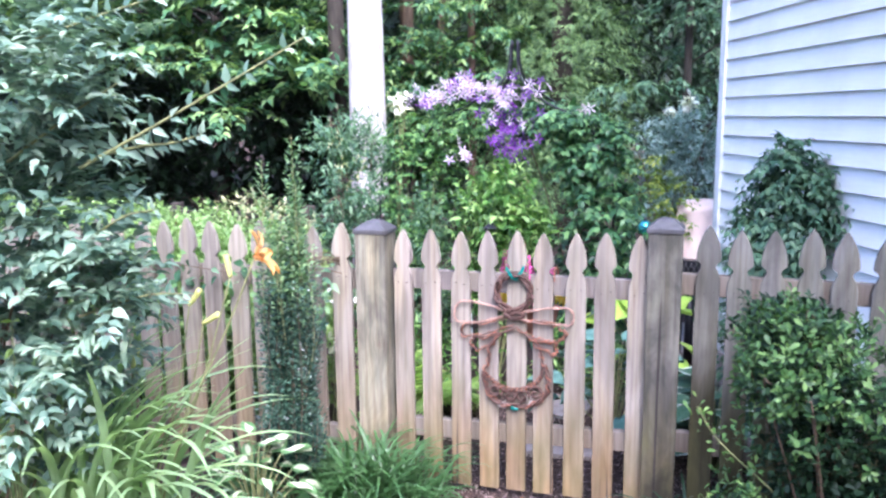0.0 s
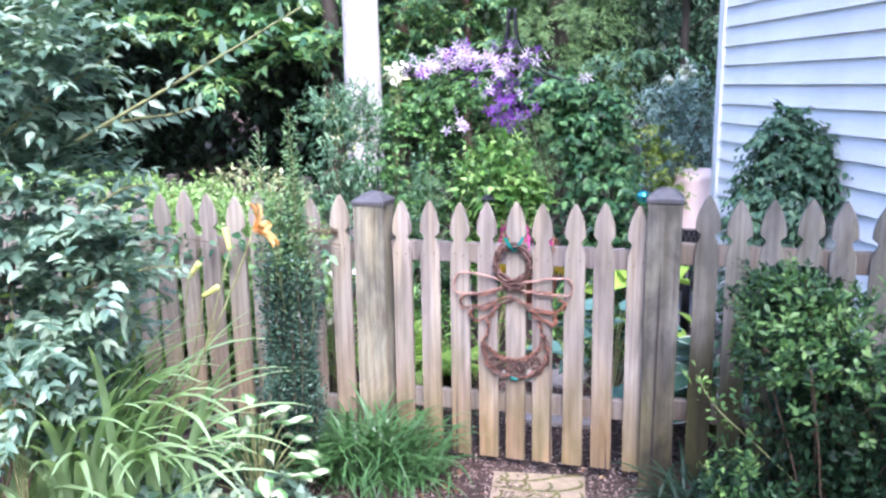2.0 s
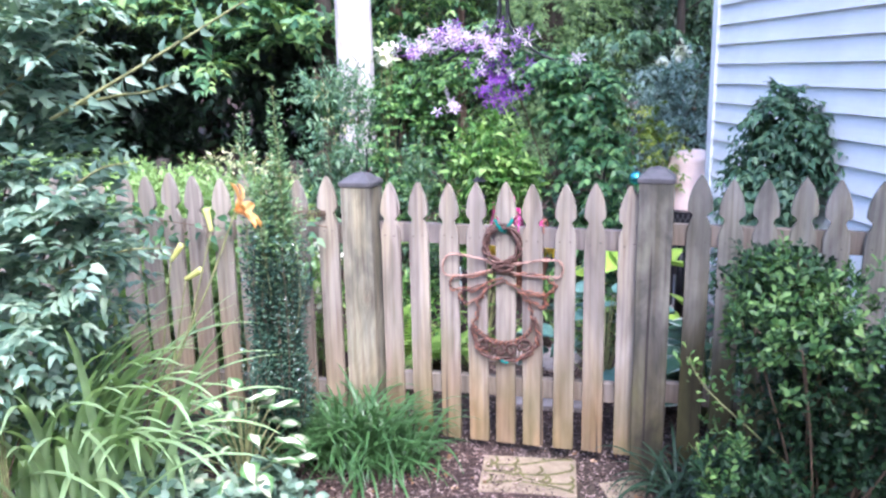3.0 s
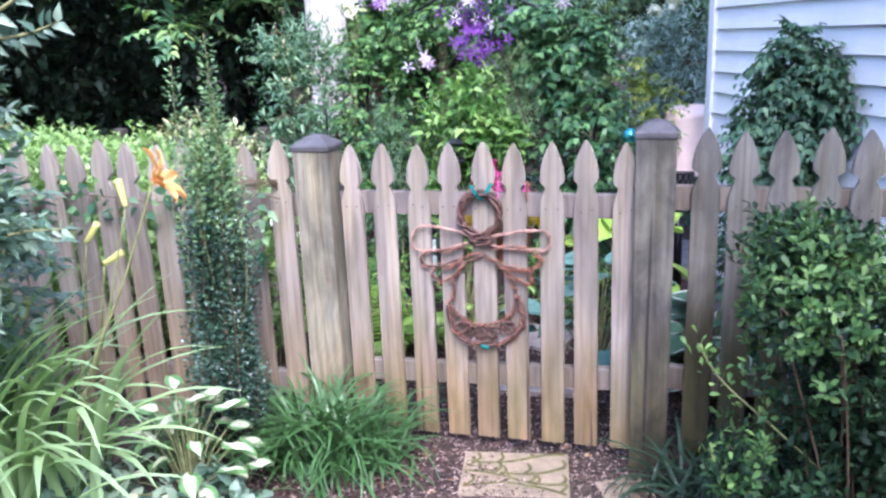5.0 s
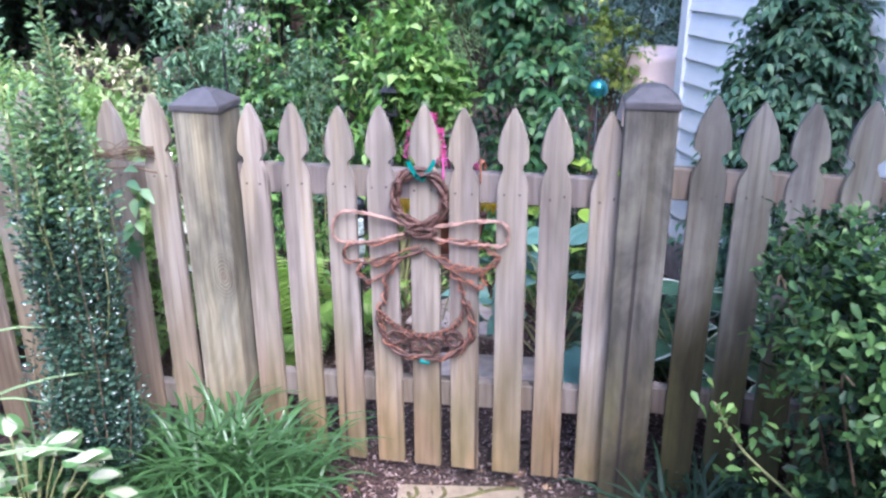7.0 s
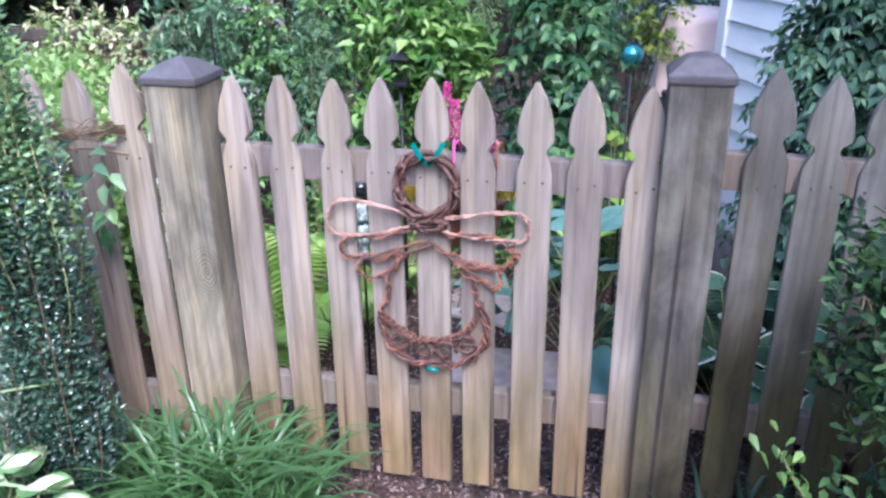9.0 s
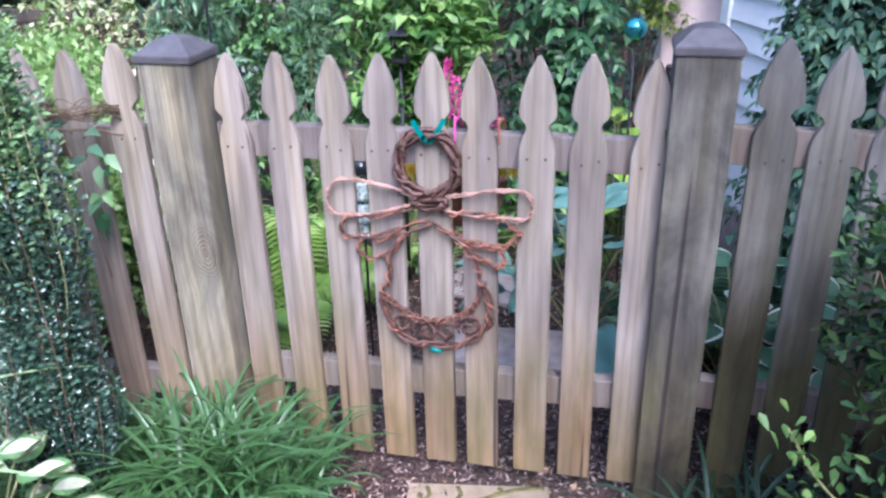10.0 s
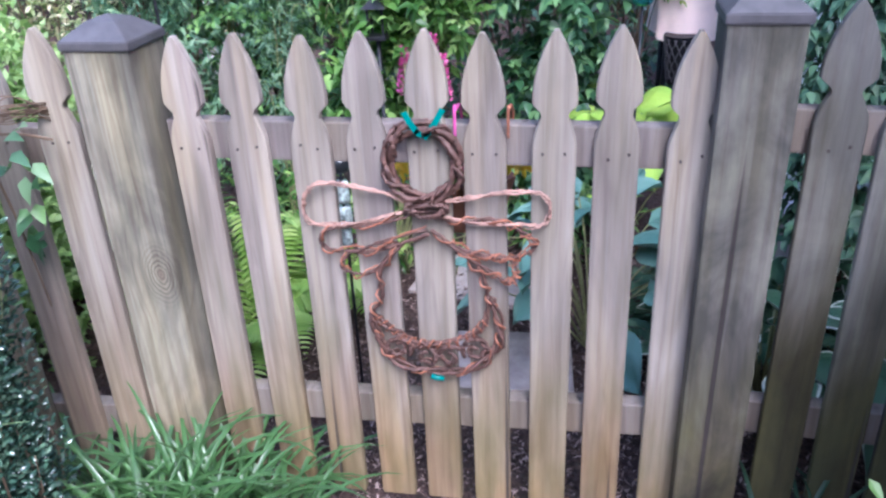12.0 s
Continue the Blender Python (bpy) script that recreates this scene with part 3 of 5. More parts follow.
# ---- house ----
def build_house():
    corner, along = Vector((0.79, 4.89, 0)), Vector((0.366, -0.930, 0)).normalized()
    turn = math.degrees(math.atan2(along.y, along.x))
    h = thing("house", corner, "white vinyl-sided house wall with corner trim", "house", kind="structure", turn=turn)
    # local x runs along the wall, local y into the house
    # Height above view is set to block sky and darken the right side.
    L, D, H = 8.0, 6.0, 5.0
    body = box_bm(L, D, H, (L / 2, D / 2 + 0.001, H / 2), 0)
    part("wall", body, TRIM, h)
    part("corner_trim", box_bm(0.065, 0.03, H, (0.0325, -0.012, H / 2), 0.004), TRIM, h)
    e = 0.1016
    V = [(0.066, 0, 0.0), (L, 0, 0.0), (0.066, -0.019, 0.0), (L, -0.019, 0.0), (0.066, -0.017, 0.012), (L, -0.017, 0.012), (0.066, -0.004, e + 0.006), (L, -0.004, e + 0.006), (0.066, 0, e + 0.006), (L, 0, e + 0.006)]
    F = [(2, 3, 1, 0), (2, 4, 5, 3), (4, 6, 7, 5), (6, 8, 9, 7), (0, 8, 6, 4, 2), (1, 3, 5, 7, 9)]
    board = mesh_of("siding_board", V, F)
    board.materials.append(VINYL)
    for i in range(2, int(H / e)):
        part("siding_board", board, VINYL, h, m=pose(0, 0, i * e))
    # Soffit and roof are out of view, added to close the top and shade.
    part("soffit", box_bm(L + 0.3, 0.16, 0.04, (L / 2, -0.08, H + 0.02), 0.004), TRIM, h)
    part("roof", box_bm(L + 0.4, D + 0.4, 0.12, (L / 2 - 0.05, D / 2, H + 0.1), 0.01), CAP, h)
    part("foundation", box_bm(L, 0.03, 0.2, (L / 2, -0.01, 0.1), 0.003), STONE_GREY, h)


build_house()


# ---- fence ----
def picket_mesh(name, h, w=0.08, t=0.018, notch=0.4, bulge=1.0):
    """A gothic picket: pointed head, rounded notches below it, straight shaft. Its foot is at z 0."""
    half = w / 2
    prof = [(half * 0.97, 0.0), (half, 0.01)]
    for k, dz in ((1.0, 0.205), (0.95, 0.19), (0.84, 0.176), (1 - notch * 0.72, 0.162), (1 - notch, 0.151), (1 - notch * 0.85, 0.141), (1 - notch * 0.3, 0.133)):
        prof.append((half * k, h - dz))
    for q in np.linspace(0, 1, 9):
        prof.append((max(half * bulge * (1 - q ** 2.0) + 0.0035 * q, 0.0035), h - 0.126 * (1 - q) - 0.0008 * (q == 1)))
    right = prof
    left = [(-x, z) for x, z in reversed(prof)]
    ring = right + left
    n = len(ring)
    bev = 0.0025
    V = []
    for y, k in ((-t / 2, 1 - bev / half), (-t / 2 + bev, 1.0), (t / 2, 1.0)):
        V += [(x * k, y, z if k == 1.0 else z * 0.9985 + 0.001) for x, z in ring]
    F = []
    for r in range(2):
        F += [(r * n + i, r * n + (i + 1) % n, (r + 1) * n + (i + 1) % n, (r + 1) * n + i) for i in range(n)]
    m = len(prof)
    for o, flip in ((0, False), (2 * n, True)):
        for i in range(m - 1):
            q = (o + i, o + i + 1, o + n - 2 - i, o + n - 1 - i)
            F.append(q if flip else q[::-1])
    me = mesh_of(name, V, F)
    bm = bmesh.new()
    bm.from_mesh(me)
    bmesh.ops.recalc_face_normals(bm, faces=bm.faces)
    bm.to_mesh(me)
    bm.free()
    return me


NAIL_MESH = tubes("nail_head", [([(0, 0.0015, 0), (0, -0.0015, 0)], 0.0028, 0.0028)], 8)
NAIL_MESH.materials.append(NAIL)


def add_picket(parent, me, mat, x, y, z, lean, zs, yaw=0.0):
    pk = part("picket", me, mat, parent, m=pose(x, y, z, rng.normal(0, 0.25), lean, yaw))
    for zz in zs:
        for dx in (-0.018, 0.019):
            part("nail", NAIL_MESH, NAIL, pk, m=pose(dx + rng.normal(0, 0.003), -0.0098, zz - z + rng.normal(0, 0.006)))
    return pk


def build_gate():
    g = thing("garden_gate", (0, 3.06, 0.0), "weathered grey wooden picket gate, closed", "gate")
    pk = [picket_mesh("gate_picket", 1.058 + d, 0.079) for d in (0, 0.004, -0.004)]
    for i in range(9):
        x = -0.464 + 0.1163 * i + (0.006, 0.008, 0.014, 0.016, 0.009, 0.002, 0.006, 0.003, 0.009)[i]
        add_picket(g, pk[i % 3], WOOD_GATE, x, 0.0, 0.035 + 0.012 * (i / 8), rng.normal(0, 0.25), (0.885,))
    part("rail", box_bm(1.02, 0.038, 0.078, (0.0, 0.029, 0.891), 0.004), WOOD_RAIL, g)
    part("rail", box_bm(1.02, 0.038, 0.078, (0, 0, 0), 0.004), WOOD_RAIL, g, m=pose(0.0, 0.029, 0.275, 0, -2.0, 0))
    return g


def build_posts():
    for x, mat, z, lab, ln in ((-0.578, WOOD_POST, 1.086, "square greenish-tan wooden gate post with grey cap", 0.15), (0.563, WOOD_POST_OLD, 1.126, "square dark weathered wooden gate post with cracks and grey cap", -0.1)):
        p = thing("gate_post", (x, 3.06, 0), lab, "post", "gate posts")
        w = 0.13 if x < 0 else 0.121
        bm = box_bm(w, w, z + 0.25, (0, 0, (z - 0.25) / 2), 0.006)
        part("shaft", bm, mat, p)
        bm = bmesh.new()
        c = w / 2 + 0.0045
        rings = [(c - 0.002, -0.008), (c, -0.006), (c, 0.009), (c - 0.004, 0.012), (0.03, 0.039), (0.004, 0.047)]
        prev = None
        for r, dz in rings:
            vs = [bm.verts.new((sx * r, sy * r, z + dz)) for sx, sy in ((-1, -1), (1, -1), (1, 1), (-1, 1))]
            if prev:
                for k in range(4):
                    bm.faces.new((prev[k], prev[(k + 1) % 4], vs[(k + 1) % 4], vs[k]))
            else:
                bm.faces.new(vs[::-1])
            prev = vs
        bm.faces.new(prev)
        bmesh.ops.bevel(bm, geom=bm.edges[:], offset=0.0016, segments=2, affect="EDGES")
        part("cap", bm, CAP, p, "dark grey pyramid post cap")


def build_side_fence(side):
    left = side < 0
    x0, y0, slope = (-0.714, 3.03, 0.055) if left else (0.712, 3.085, -0.05)
    f = thing("picket_fence", (x0, y0, 0), "weathered grey-brown wooden picket fence" if left else "shaded grey wooden picket fence with green algae", "fence", "garden fence")
    n = 22 if left else 7
    step = -0.1135 if left else 0.1135
    top = 1.108 if left else 1.14
    yaw = math.degrees(math.atan2(slope, 1))
    pk = [picket_mesh("fence_picket", top - 0.03 + d, 0.083 if left else 0.085, notch=0.4 if left else 0.44, bulge=1.0 if left else 1.03) for d in (0, 0.005, -0.005)]
    for i in range(n):
        x = (0.0, -0.126, -0.25)[i] if left and i < 3 else (step * i - 0.023 if left else step * i)
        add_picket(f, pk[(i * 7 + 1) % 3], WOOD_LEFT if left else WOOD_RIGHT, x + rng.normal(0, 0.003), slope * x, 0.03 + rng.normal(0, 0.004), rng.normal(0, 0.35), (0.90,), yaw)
    span = abs(step) * n + 0.06
    cx = step * n / 2 - step * 0.5 - (-0.02 if left else 0.02)
    for z in (0.88 if left else 0.917, 0.2 if left else 0.3):
        part("rail", box_bm(span, 0.038, 0.08, (0, 0, 0), 0.004), WOOD_RAIL, f, m=pose(cx, slope * cx + 0.03, z, 0, 0, yaw))


build_gate()
build_posts()
build_side_fence(-1)
build_side_fence(1)


# ---- wreath on the gate ----
def strand(ctrl, r, turns, twist, y, phase=0.0, n=10):
    """A vine along (x, z) control points in the gate's plane, wound about its line."""
    p = curve_points([(a, y, b) for a, b in ctrl], n)
    t = np.linspace(0, 2 * math.pi * turns, len(p)) + phase
    tan = unit(np.gradient(p, axis=0))
    side = np.cross(tan, [0, 1, 0])
    wob = rng.normal(0, 0.0012, (len(p), 3))
    return p + side * (np.cos(t) * twist)[:, None] + np.array([0, 1, 0]) * (np.sin(t) * twist)[:, None] + wob, r, r * 0.85


def circle(cx, cz, rx, rz, a0=0, a1=360, n=12):
    return [(cx + rx * math.cos(radians(a)), cz + rz * math.sin(radians(a))) for a in np.linspace(a0, a1, n)]


def build_wreath():
    y = 0.0
    w = thing("vine_angel_wreath", (0, 3.034, 0), "twisted brown grapevine wreath in angel shape with teal ribbon", "wreath")
    head = [strand(circle(0.003, 0.866, 0.066, 0.071), 0.0062, 2, 0.0085, y, k * 2.1, 8) for k in range(3)]
    head += [strand(circle(0.003, 0.866, 0.066, 0.071, 20 + 80 * k, 200 + 80 * k), 0.0034, 2.5, 0.0135, y, k, 8) for k in range(3)]
    part("head_ring", tubes("head_ring", head), VINE, w)
    wings = {"left": [[(-0.023, 0.784), (-0.078, 0.805), (-0.152, 0.82), (-0.207, 0.817), (-0.234, 0.789), (-0.237, 0.753), (-0.214, 0.735), (-0.151, 0.739), (-0.081, 0.755), (-0.017, 0.771)],
                      [(-0.02, 0.766), (-0.082, 0.744), (-0.151, 0.734), (-0.198, 0.72), (-0.212, 0.697), (-0.191, 0.68), (-0.141, 0.684), (-0.084, 0.703), (0.005, 0.731)],
                      [(-0.053, 0.701), (-0.099, 0.682), (-0.148, 0.676), (-0.172, 0.648), (-0.148, 0.628), (-0.116, 0.634), (-0.079, 0.663), (-0.05, 0.691)]],
             "right": [[(0.034, 0.791), (0.092, 0.802), (0.168, 0.813), (0.218, 0.816), (0.234, 0.787), (0.226, 0.753), (0.175, 0.749), (0.105, 0.751), (0.02, 0.766)],
                       [(0.029, 0.755), (0.079, 0.754), (0.13, 0.758), (0.182, 0.739), (0.208, 0.71), (0.176, 0.683), (0.124, 0.679), (0.071, 0.696), (0.012, 0.731)],
                       [(0.051, 0.709), (0.091, 0.669), (0.13, 0.644), (0.163, 0.628), (0.176, 0.644), (0.163, 0.672), (0.117, 0.684), (0.071, 0.693)]]}
    for sd, loops in wings.items():
        for i, lp in enumerate(loops):
            wing = part("wing_loop", tubes("wing_loop", [strand(lp, 0.003, 2, 0.0016, y, 0), strand(lp, 0.002, 3, 0.0034, y, 2)]), VINE_PALE if i == 0 else VINE, w)
            if i == 0:
                part("wrap", tubes("wrap", [strand(lp, 0.0015, 4, 0.0048, y, 1)]), VINE_PALE, wing, "thin pale winding")
            else:
                part("wrap", tubes("wrap", [strand(lp, 0.0021, 6, 0.0075, y, 1), strand(lp[2:-1], 0.0017, 9, 0.0085, y, 3)] if sd == "right" else [strand(lp, 0.0021, 4, 0.0075, y, 1)]), RAFFIA, wing, "thin copper-brown winding")
    sides = [(0.005, 0.727), (-0.05, 0.694), (-0.091, 0.64), (-0.099, 0.579), (-0.116, 0.539), (-0.112, 0.484), (-0.084, 0.435), (-0.027, 0.408), (0.045, 0.409), (0.102, 0.432), (0.136, 0.471), (0.143, 0.526), (0.125, 0.585), (0.11, 0.628), (0.084, 0.676), (0.038, 0.715)]
    part("skirt_ring", tubes("skirt_ring", [strand(sides, 0.0042, 5, 0.004, y, 0), strand(sides[4:13], 0.0042, 4, 0.0075, y, 2.5), strand(sides[4:13], 0.0036, 3, 0.0085, y, 4.4)]), VINE, w)
    part("skirt_wrap", tubes("skirt_wrap", [strand(sides[1:6], 0.0022, 5, 0.0085, y, 1), strand(sides[10:-1], 0.0022, 5, 0.009, y, 2), strand(sides[5:11], 0.0026, 4, 0.0095, y, 0.5)]), RAFFIA, w, "thin copper-brown winding")
    arc = [(-0.116, 0.535), (-0.087, 0.51), (-0.053, 0.486), (-0.003, 0.476), (0.046, 0.481), (0.089, 0.509), (0.116, 0.539), (0.122, 0.59)]
    part("hem_arc", tubes("hem_arc", [strand(arc, 0.0042, 2, 0.004, y), strand(arc, 0.003, 3, 0.0065, y, 2)]), VINE, w)
    part("hem_wrap", tubes("hem_wrap", [strand(arc[:-1], 0.0022, 15, 0.0085, y - 0.002, 1)]), RAFFIA, w, "copper-brown winding")
    for cx, cz, sx in ((-0.067, 0.463, 1), (-0.012, 0.446, -1), (0.038, 0.448, 1), (0.094, 0.468, -1)):
        sp = [(cx + sx * (0.031 - 0.0062 * k / 3) * math.cos(k * 0.8), cz + (0.027 - 0.006 * k / 3) * math.sin(k * 0.8)) for k in range(11)]
        part("scroll", tubes("scroll", [strand(sp, 0.0045, 2, 0.003, y - 0.003, cx * 40), strand(sp[:8], 0.003, 3, 0.006, y, cx * 20)]), VINE, w)
    knot = [strand(circle(0.006, 0.778, 0.036, 0.011, 0, 720, 18), 0.0042, 3, 0.006, y - 0.006, k) for k in (0, 2.5)]
    part("waist_knot", tubes("waist_knot", knot), VINE, w)
    bow = []
    for pts in ([(-0.024, 0.966), (-0.014, 0.947), (0.0, 0.927)], [(0.046, 0.972), (0.031, 0.946), (0.01, 0.918)], [(-0.006, 0.931), (0.01, 0.924), (0.022, 0.934)]):
        c = curve_points([(a, -0.012, b) for a, b in pts], 4)
        d = unit(np.gradient(c, axis=0))
        sdv = np.cross(d, [0, 1, 0]) * 0.0055
        bow.append((c, sdv))
    V, F, k = [], [], 0
    for c, sdv in bow:
        n = len(c)
        V += [*(c + sdv), *(c - sdv), *(c + sdv + [0, 0.0015, 0]), *(c - sdv + [0, 0.0015, 0])]
        for i in range(n - 1):
            for a, b in ((0, 1), (1, 3), (3, 2), (2, 0)):
                F.append((k + a * n + i, k + a * n + i + 1, k + b * n + i + 1, k + b * n + i))
        k += 4 * n
    part("ribbon", mesh_of("ribbon", V, F), RIBBON, w, "teal satin ribbon")
    part("ribbon_knot", smooth(tubes("ribbon_knot", [([(0.0, -0.011, 0.402), (0.012, -0.014, 0.4), (0.026, -0.011, 0.397)], 0.0065, 0.005)], 8)), RIBBON, w, "teal ribbon knot")


build_wreath()


# ---- path stones ----
def flagstone(at, size, turn, label, mat, thick=0.035, cracks=0):
    p = thing("paving_stone", at, label, "paving stone", "path stones", turn=turn)
    sx, sy = size
    bm = box_bm(sx, sy, thick, (0, 0, thick / 2 - 0.02), 0.006)
    part("slab", bm, mat, p)
    if cracks:
        paths = []
        for k in range(cracks):
            v = -sy / 2 + sy * (k + 0.7) / (cracks + 0.4)
            pts = [(-sx / 2 + 0.012 + (sx - 0.024) * u, min(max(v + 0.035 * math.sin(u * 4 + k * 1.3) + rng.normal(0, 0.004), -sy / 2 + 0.01), sy / 2 - 0.01), thick - 0.0198) for u in np.linspace(0, 1, 6)]
            paths.append((curve_points([(a, b, c - 0.0068) for a, b, c in pts], 5), 0.0095, 0.0105))
            for u in np.linspace(0.1, 0.9, 4):
                x = -sx / 2 + sx * (u + rng.normal(0, 0.04))
                a = v + 0.035 * math.sin(u * 4 + k * 1.3)
                b = min(a + sy / (cracks + 0.4), sy / 2 - 0.012)
                x = min(max(x, -sx / 2 + 0.02), sx / 2 - 0.03)
                paths.append((curve_points([(x, a, thick - 0.0264), (x + 0.018, (a + b) / 2, thick - 0.0264), (x + 0.01, b, thick - 0.0264)], 4), 0.0098, 0.0094))
        part("moss_joints", tubes("moss_joints", paths, 6), MOSS, p, "mossy green-brown joints")
    return p


flagstone((0.138, 2.873, 0.0), (0.36, 0.275), 8.5, "square tan stepping stone with mossy joints in front of gate", STONE, cracks=4)
flagstone((0.50, 2.86, -0.005), (0.16, 0.13), 25, "small irregular tan stone beside stepping stone", STONE)
flagstone((0.07, 3.66, 0.0), (0.42, 0.3), 4, "grey stepping stone behind gate", STONE_GREY)
flagstone((-0.05, 4.15, 0.0), (0.45, 0.3), -10, "grey stepping stone on garden path", STONE_GREY)
flagstone((0.62, 5.6, 0.02), (0.9, 0.8), 10, "pale grey patio slab beside house", STONE_GREY)


# ---- plants before the fence ----
def build_left_shrub():
    root = (-1.35, 1.75, 0.0)
    blobs = [((-1.42, 1.85, 1.35), (0.42, 0.42, 0.55)), ((-1.36, 1.95, 1.0), (0.4, 0.35, 0.4)), ((-1.42, 2.0, 0.7), (0.36, 0.3, 0.3)),
             ((-1.3, 1.95, 1.78), (0.45, 0.35, 0.28)), ((-1.75, 1.8, 0.8), (0.4, 0.4, 0.6)), ((-1.12, 2.0, 1.2), (0.2, 0.22, 0.22)), ((-1.02, 2.0, 1.0), (0.2, 0.15, 0.12)), ((-1.6, 2.5, 0.66), (0.34, 0.2, 0.32)), ((-1.18, 1.9, 1.6), (0.3, 0.25, 0.25))]
    p = spray_plant("shrub", root, "tall leafy shrub with grey-green leaves and long arching branches", "shrub", blobs, 1080, 6, 0.19, 0.056, L_SHRUB, TWIG_BROWN, 0.5, 14, 0.006, LEAF_OVATE, 0.1, 0.45, 0.25, 0.4, 0.2, 0.25)
    R = np.array(root)
    arms = [[(-0.98, 1.9, 1.41), (-0.75, 1.92, 1.52), (-0.52, 1.93, 1.63), (-0.29, 1.93, 1.74)], [(-1.22, 1.88, 1.42), (-1.1, 1.9, 1.5), (-0.97, 1.92, 1.58), (-0.85, 1.92, 1.64)],
            [(-1.3, 1.9, 1.7), (-1.1, 1.93, 1.77), (-0.93, 1.95, 1.82), (-0.74, 1.95, 1.86)], [(-0.9, 1.92, 1.45), (-0.8, 1.95, 1.47), (-0.7, 1.95, 1.48), (-0.62, 1.95, 1.5)],
            [(-1.2, 1.9, 1.1), (-1.02, 1.95, 1.2), (-0.9, 1.97, 1.27), (-0.8, 1.97, 1.29)], [(-1.2, 1.95, 0.92), (-0.98, 2.0, 1.0), (-0.87, 2.02, 1.03), (-0.76, 2.02, 1.04)]]
    for a in arms:
        c = curve_points(a, 8) - R
        br = part("branch", tubes("branch", [(c, 0.0055, 0.002)]), TWIG, p)
        tan = unit(np.gradient(c, axis=0))
        k = np.arange(4, len(c), 2).repeat(2)
        n = len(k)
        sgn = np.tile([1.0, -1.0], n // 2)[:, None]
        way = tan[k] * 0.55 + sgn * np.array([-0.35, -0.3, 0.75]) + rng.normal(size=(n, 3)) * 0.25
        part("leaves", leaves("branch_leaves", c[k], way, np.array([0, -0.9, 0.5]) + rng.normal(size=(n, 3)) * 0.35, 0.055 * rng.uniform(0.7, 1.15, n) * np.linspace(1.05, 0.7, n), 0.46, LEAF_OVATE), L_SHRUB, br)


def build_shrub_shoots():
    """Young yellow-green shoots low on the shrub."""
    p = thing("young_shoot", (-1.28, 1.86, 0.0), "yellow-green young shoots at foot of shrub", "plant")
    for x, z in ((0.03, 1.06), (0.1, 0.98), (-0.02, 0.92), (0.0, 0.8), (0.06, 0.72)):
        c = curve_points([(0, 0, 0), (x * 0.4, -0.02, z * 0.5), (x, -0.05, z)], 6)
        part("stem", tubes("stem", [(c, 0.003, 0.0015)], 5), TWIG, p)
        n = 14
        k = rng.integers(len(c) - 5, len(c), n)
        part("foliage", leaves("shoot_foliage", c[k], unit(rng.normal(size=(n, 3)) + [0.2, -0.1, 0.3]), np.array([0, -0.3, 1.0]) + rng.normal(size=(n, 3)) * 0.3, 0.042 * rng.uniform(0.7, 1.2, n), 0.6, LEAF_OVATE), L_LIME, p)


def build_daylily():
    p = thing("daylily", (-1.22, 2.2, 0.0), "daylily clump with long arching pale green leaves and an orange flower", "flower")
    for i in range(150):
        az = rng.normal(-0.3, 0.55) if i % 5 else rng.uniform(0, 2 * math.pi)
        L = rng.uniform(0.7, 1.08)
        V, F = blade(np.array([rng.normal(-0.1, 0.17), rng.normal(-0.02, 0.12), 0.0]), az, radians(rng.normal(77, 9)), L, 0.026 * rng.uniform(0.7, 1.25), rng.uniform(0.9, 2.0), 12)
        part("blade", smooth(mesh_of("blade", V, F)), L_LILY, p)
    stem = curve_points([(0.15, -0.05, 0), (0.3, -0.04, 0.5), (0.5, -0.02, 0.9), (0.605, -0.02, 1.12)], 6)
    part("flower_stalk", tubes("flower_stalk", [(stem, 0.004, 0.003)]), TWIG, p)
    petal = broad_leaf("petal", 0.075, 0.03, 0.25, 1.5, 4, 6, 0.8)
    for i in range(6):
        part("petal", petal, P_ORANGE, p, "recurved orange petal", m=pose(0.61, -0.02, 1.125) @ pose(0, 0, 0, -20, 62, 0) @ pose(0, 0, 0, 0, 0, 60 * i) @ pose(0, 0, 0, 58, 0, 0))
    for (x, y, z, rr) in ((0.28, 0.1, 0.93, 30), (0.33, 0.1, 0.87, 50), (0.1, 0.02, 0.72, 10), (0.52, -0.02, 1.06, -20)):
        st = curve_points([(0.05, 0, 0), (x * 0.7, y, z * 0.6), (x, y, z)], 5)
        part("bud_stalk", tubes("bud_stalk", [(st, 0.0032, 0.0024)]), TWIG, p)
        bud = tubes("bud", [(curve_points([(0, 0, 0), (0.006, 0, 0.03), (0.012, 0, 0.07)], 4), 0.007, 0.0105)], 8)
        part("bud", bud, P_BUD, p, "yellow-green flower bud", m=pose(x, y, z, 0, rr, 0))


